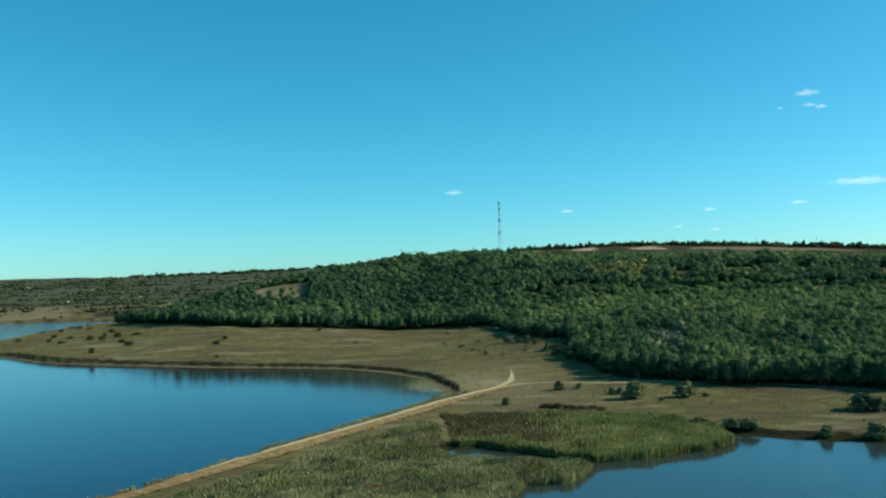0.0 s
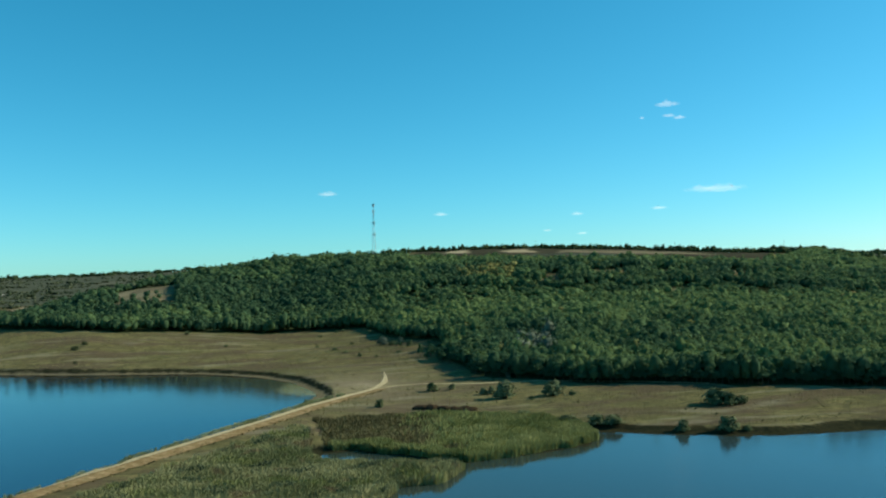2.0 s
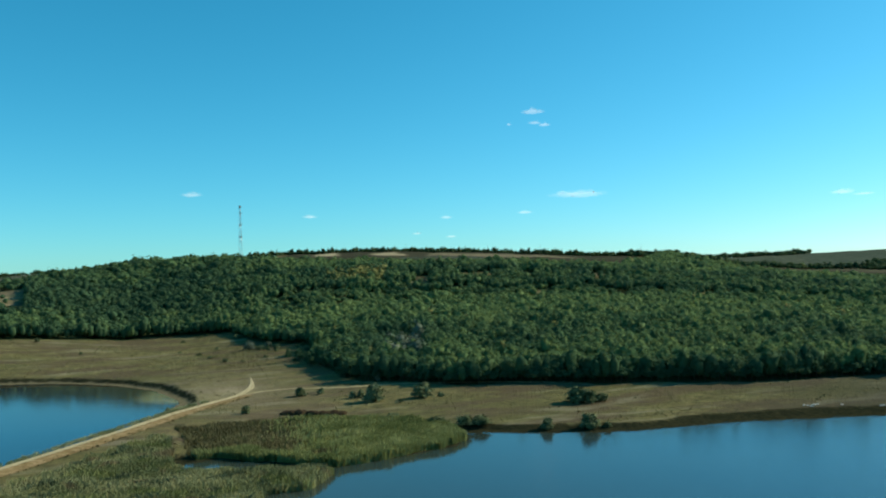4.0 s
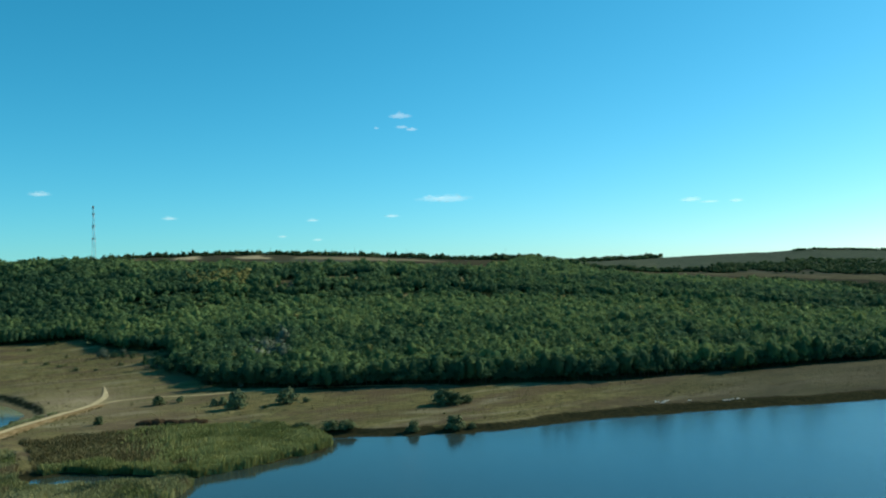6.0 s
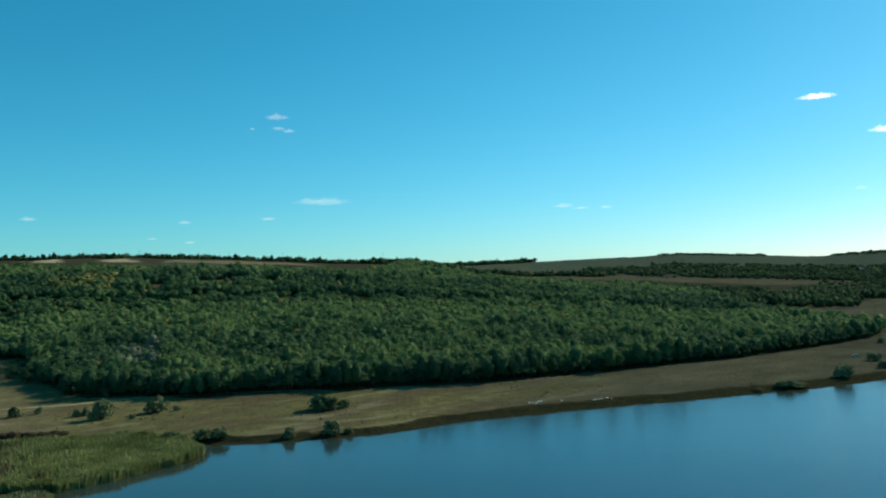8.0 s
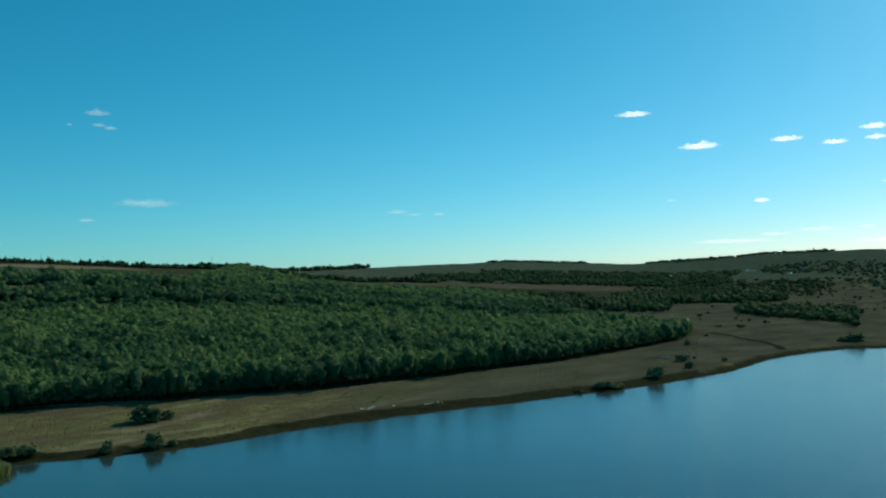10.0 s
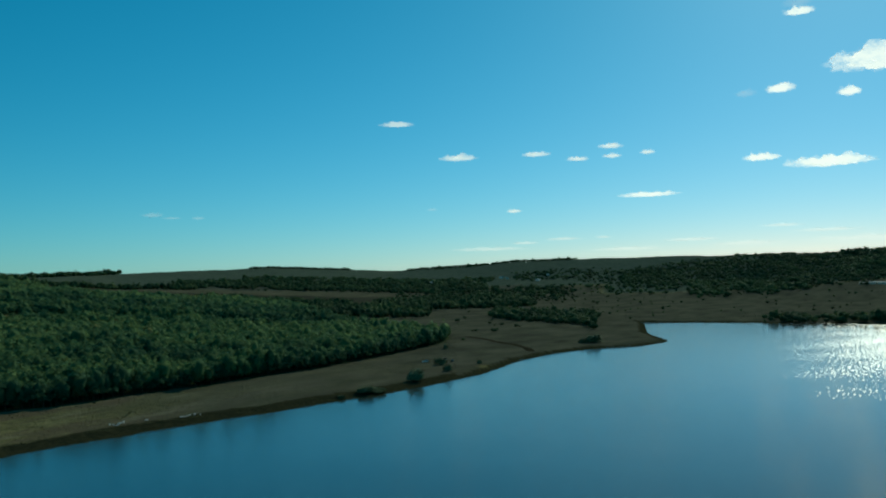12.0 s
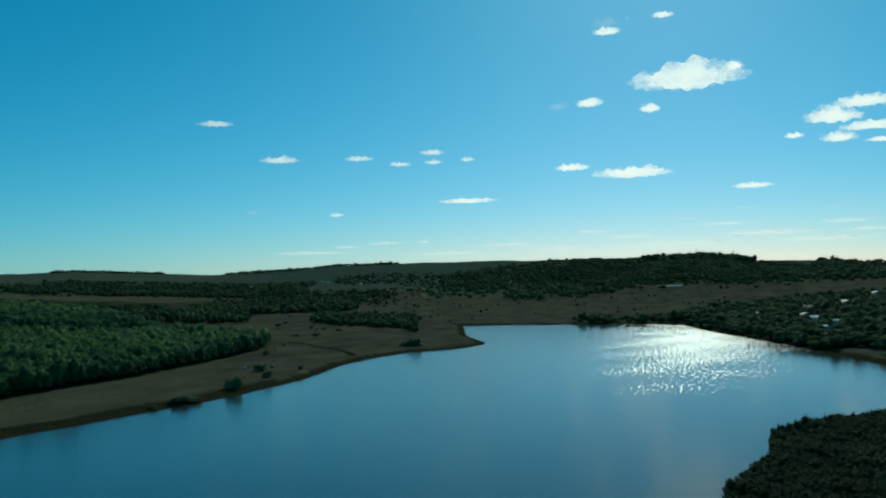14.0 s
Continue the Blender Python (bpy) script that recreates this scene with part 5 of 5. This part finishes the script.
# ---- village ----
def build_house(x, y, turn, wide, deep, wall_h, roof_mat, label):
    ob = new("house")
    ob.matrix_basis = Matrix.Translation((x, y, z_at(x, y) - 0.2)) @ Matrix.Rotation(turn, 4, "Z")
    bm = bmesh.new()
    box(bm, (0, 0, wall_h / 2), (wide, deep, wall_h))
    part("wall", bm, PLASTER, ob)
    rise = deep * 0.24
    bm = bmesh.new()
    ends = []
    for sx in (-1, 1):
        ends.append([bm.verts.new((sx * (wide / 2 + 0.5), sy * (deep / 2 + 0.5), wall_h - 0.1)) for sy in (-1, 1)] + [bm.verts.new((sx * (wide / 2 + 0.5), 0, wall_h + rise))])
    (a, b, c), (d, e, f) = ends
    for face in ((a, c, b), (d, e, f), (a, d, f, c), (b, c, f, e), (a, b, e, d)):
        bm.faces.new(face)
    bmesh.ops.recalc_face_normals(bm, faces=bm.faces)
    roof = part("roof", bm, roof_mat, ob)
    bm = bmesh.new()
    box(bm, (wide * 0.22, deep * 0.12, wall_h + rise), (0.6, 0.6, 1.5))
    part("chimney", bm, ROOF_RED, roof, "brick chimney")
    for k in range(3):
        bm = bmesh.new()
        box(bm, (wide * (k - 1) * 0.3, -deep / 2 - 0.02, wall_h * 0.55), (1.1, 0.1, 1.3))
        part("window", bm, GLASS_DARK, ob)
    bm = bmesh.new()
    box(bm, (-wide / 2 - 0.02, 0, 1.05), (0.1, 1.0, 2.1))
    part("door", bm, ANTENNA, ob)
    return tagged(ob, label, "house", "village houses")


for x, y, turn, w, d, tin in VILLAGE:
    build_house(x, y, turn, w, d, 3.2, ROOF_TIN if tin else ROOF_RED, "low white village house with a pale tin roof" if tin else "low white village house with a red tiled roof")
for x, y, turn in ((1850, 1130, 0.3), (1900, 1040, 0.7), (2010, 1010, 0.1), (2110, 960, 0.5), (1990, 1130, 0.9), (2180, 870, 0.4), (2060, 850, 0.2), (2160, 1000, 0.8)):
    build_house(x, y, turn, 13, 9, 3.6, ROOF_TIN, "far white farmhouse with a tin roof among trees")
for k in range(5):
    build_house(1712 - 2 * k, 78 - 9.5 * k, 1.45, 7.5, 6, 2.6, ROOF_TIN, "long pale farm shed beyond the moor")


for k, (az, r, size) in enumerate(((-24.7, 2486, 7), (-23.1, 2379, 5), (-24.1, 2674, 5), (-21.7, 2570, 5), (-20.7, 2165, 4), (-20.1, 2329, 5), (-26, 2566, 5), (-23.8, 2132, 4),
                                   (-22.4, 2440, 4), (-18.9, 2380, 5), (-25.4, 2350, 4), (-19.6, 2200, 4))):
    a = math.radians(az)
    tagged(rock("rock_outcrop", r * math.sin(a), r * math.cos(a), size * 0.6, STONE, 700 + k), "pale limestone outcrop on the scrubby western slope", "rock", "outcrops on the slope")


def build_pole(az, top_el):
    """A wooden power pole on the far ridge."""
    a, r = math.radians(az), 1955.0
    x, y = r * math.sin(a), r * math.cos(a)
    z = z_at(x, y)
    tall = EYE + r * math.tan(math.radians(top_el)) - z
    ob = new("power_pole")
    ob.matrix_basis = Matrix.Translation((x, y, z - 0.3)) @ Matrix.Rotation(-a, 4, "Z")
    bm = bmesh.new()
    beam(bm, (0, 0, 0), (0, 0, tall), 0.3, 0.2, 7)
    part("post", bm, BARK, ob)
    bm = bmesh.new()
    beam(bm, (-1.3, 0, tall - 0.8), (1.3, 0, tall - 0.8), 0.12, None, 5)
    part("crossarm", bm, BARK, ob)
    return tagged(ob, "thin dark wooden power pole on the ridge", "power pole", "power poles on the ridge")


for az, top_el in ((7.2, 2.2), (14.7, 2.3), (20.2, 2.1), (23.7, 1.95), (30.3, 1.8)):
    build_pole(az, top_el)


# ---- clouds: bearing, height in degrees, width and depth in metres, thin or not ----
CLOUDS = [(0.82, 5.74, 83, 22, 1), (8.38, 4.24, 66, 16, 1), (17.44, 4.0, 55, 16, 1), (22.79, 4.17, 72, 16, 1), (26.33, 5.22, 237, 34, 1), (23.5, 10.8, 94, 27, 1),
          (23.6, 10.07, 55, 16, 1), (24.26, 9.9, 50, 16, 1), (21.9, 10.04, 22, 11, 1), (42.47, 4.48, 89, 22, 1), (43.61, 4.31, 83, 11, 1), (45.3, 4.29, 55, 16, 1),
          (15.47, 2.97, 39, 11, 1), (17.76, 2.7, 44, 11, 1), (58.38, 10.32, 139, 19, 0), (62.48, 8.0, 156, 30, 0), (60.66, 4.61, 50, 13, 1)]
CLOUDS += [(66.11, 4.35, 66, 19, 0), (67.73, 8.07, 122, 22, 0), (70.45, 7.65, 94, 25, 0), (72.65, 8.38, 106, 25, 0), (72.71, 7.74, 83, 22, 0), (75.04, 7.86, 66, 22, 0),
           (75.03, 5.11, 245, 22, 0), (84.44, 16.17, 111, 44, 1), (84.49, 15.64, 111, 33, 0), (85.92, 16.33, 16, 16, 1), (88.2, 16.36, 83, 27, 0), (89.55, 12.28, 446, 104, 0),
           (92.52, 12.8, 61, 50, 0), (87.16, 10.58, 83, 44, 0), (83.26, 11.17, 111, 39, 0), (81.2, 11.07, 83, 39, 1)]
CLOUDS += [(81.97, 7.03, 145, 33, 0), (85.93, 6.5, 306, 55, 0), (93.32, 5.27, 150, 27, 0), (89.29, 3.35, 94, 19, 1), (95.85, 8.17, 78, 25, 0), (98.13, 9.12, 212, 72, 0),
           (99.87, 9.84, 223, 50, 0), (98.43, 7.83, 128, 44, 0), (100.27, 8.39, 223, 39, 0), (100.75, 7.54, 111, 22, 0), (92.86, 3.9, 83, 13, 1), (94.14, 2.27, 362, 33, 2),
           (85.61, 2.36, 251, 15, 2), (69.4, 2.4, 150, 14, 2), (72.0, 2.44, 70, 12, 2), (77.6, 2.07, 223, 16, 2), (88.63, 1.77, 520, 25, 2)]
CLOUDS += [(64.5, 1.85, 330, 16, 2), (73.5, 1.6, 300, 18, 2), (81.0, 1.7, 300, 20, 2), (83.0, 2.75, 170, 13, 2), (91.5, 2.95, 250, 14, 2), (98.6, 2.8, 200, 16, 2),
           (97.2, 1.75, 380, 26, 2), (99.8, 2.27, 180, 16, 2), (66.8, 2.2, 120, 12, 2), (98.0, 3.75, 110, 12, 1)]


def build_cloud(az, el, wide, deep, thin, seed):
    """A small fair-weather cloud with a flat base and a billowing top, 4.2 km off."""
    bm = bmesh.new()
    wide, deep = wide * 1.16, deep * 0.86
    grain = max(wide / 7, deep * 0.8)
    bmesh.ops.create_icosphere(bm, subdivisions=5 if wide > 100 else 4, radius=1.0)
    rims = []
    for v in bm.verts:
        d = v.co.copy()
        x = math.copysign(abs(d.x) ** 1.15, d.x) * wide / 2
        at = Vector((x / grain, d.y * 0.8, d.z * 0.5 + seed * 1.7))
        big, mid, fine = noise.noise(at * 1.1), noise.noise(at * 2.3 + Vector((9, 2, 5))), noise.noise(at * 5.0)
        swell = 0.75 + 0.8 * big + 0.5 * mid + 0.3 * fine
        z = d.z * deep * 0.75 * max(0.12, swell) if d.z > 0 else d.z * deep * 0.34 * (1 + 0.7 * mid + 0.4 * fine)
        v.co = Vector((x * (1.06 + 0.14 * mid + 0.12 * fine), d.y * wide * 0.22 * (1 + 0.4 * mid), z * 1.1))
        rims.append(d.y * d.y)
    for f in bm.faces:
        f.smooth = True
    me = bpy.data.meshes.new("cloud")
    bm.to_mesh(me)
    bm.free()
    me.attributes.new("body", "FLOAT", "POINT").data.foreach_set("value", rims)
    me.materials.append(CLOUD_BANK if thin == 2 else CLOUD_THIN if thin else CLOUD if wide > 220 or az > 80 else CLOUD_SOFT)
    a, e, r = math.radians(az), math.radians(el), 4200.0
    ob = new("cloud", me)
    ob.matrix_basis = Matrix.Translation((r * math.sin(a) * math.cos(e), r * math.cos(a) * math.cos(e), EYE + r * math.sin(e))) @ Matrix.Rotation(-a, 4, "Z")
    return tagged(ob, "long low streak of white cloud over the hills" if thin == 2 else "thin wisp of white cloud" if thin else "small bright white fair-weather cloud", "cloud", "clouds in the sky")


for k, row in enumerate(CLOUDS):
    build_cloud(*row, 900 + k)
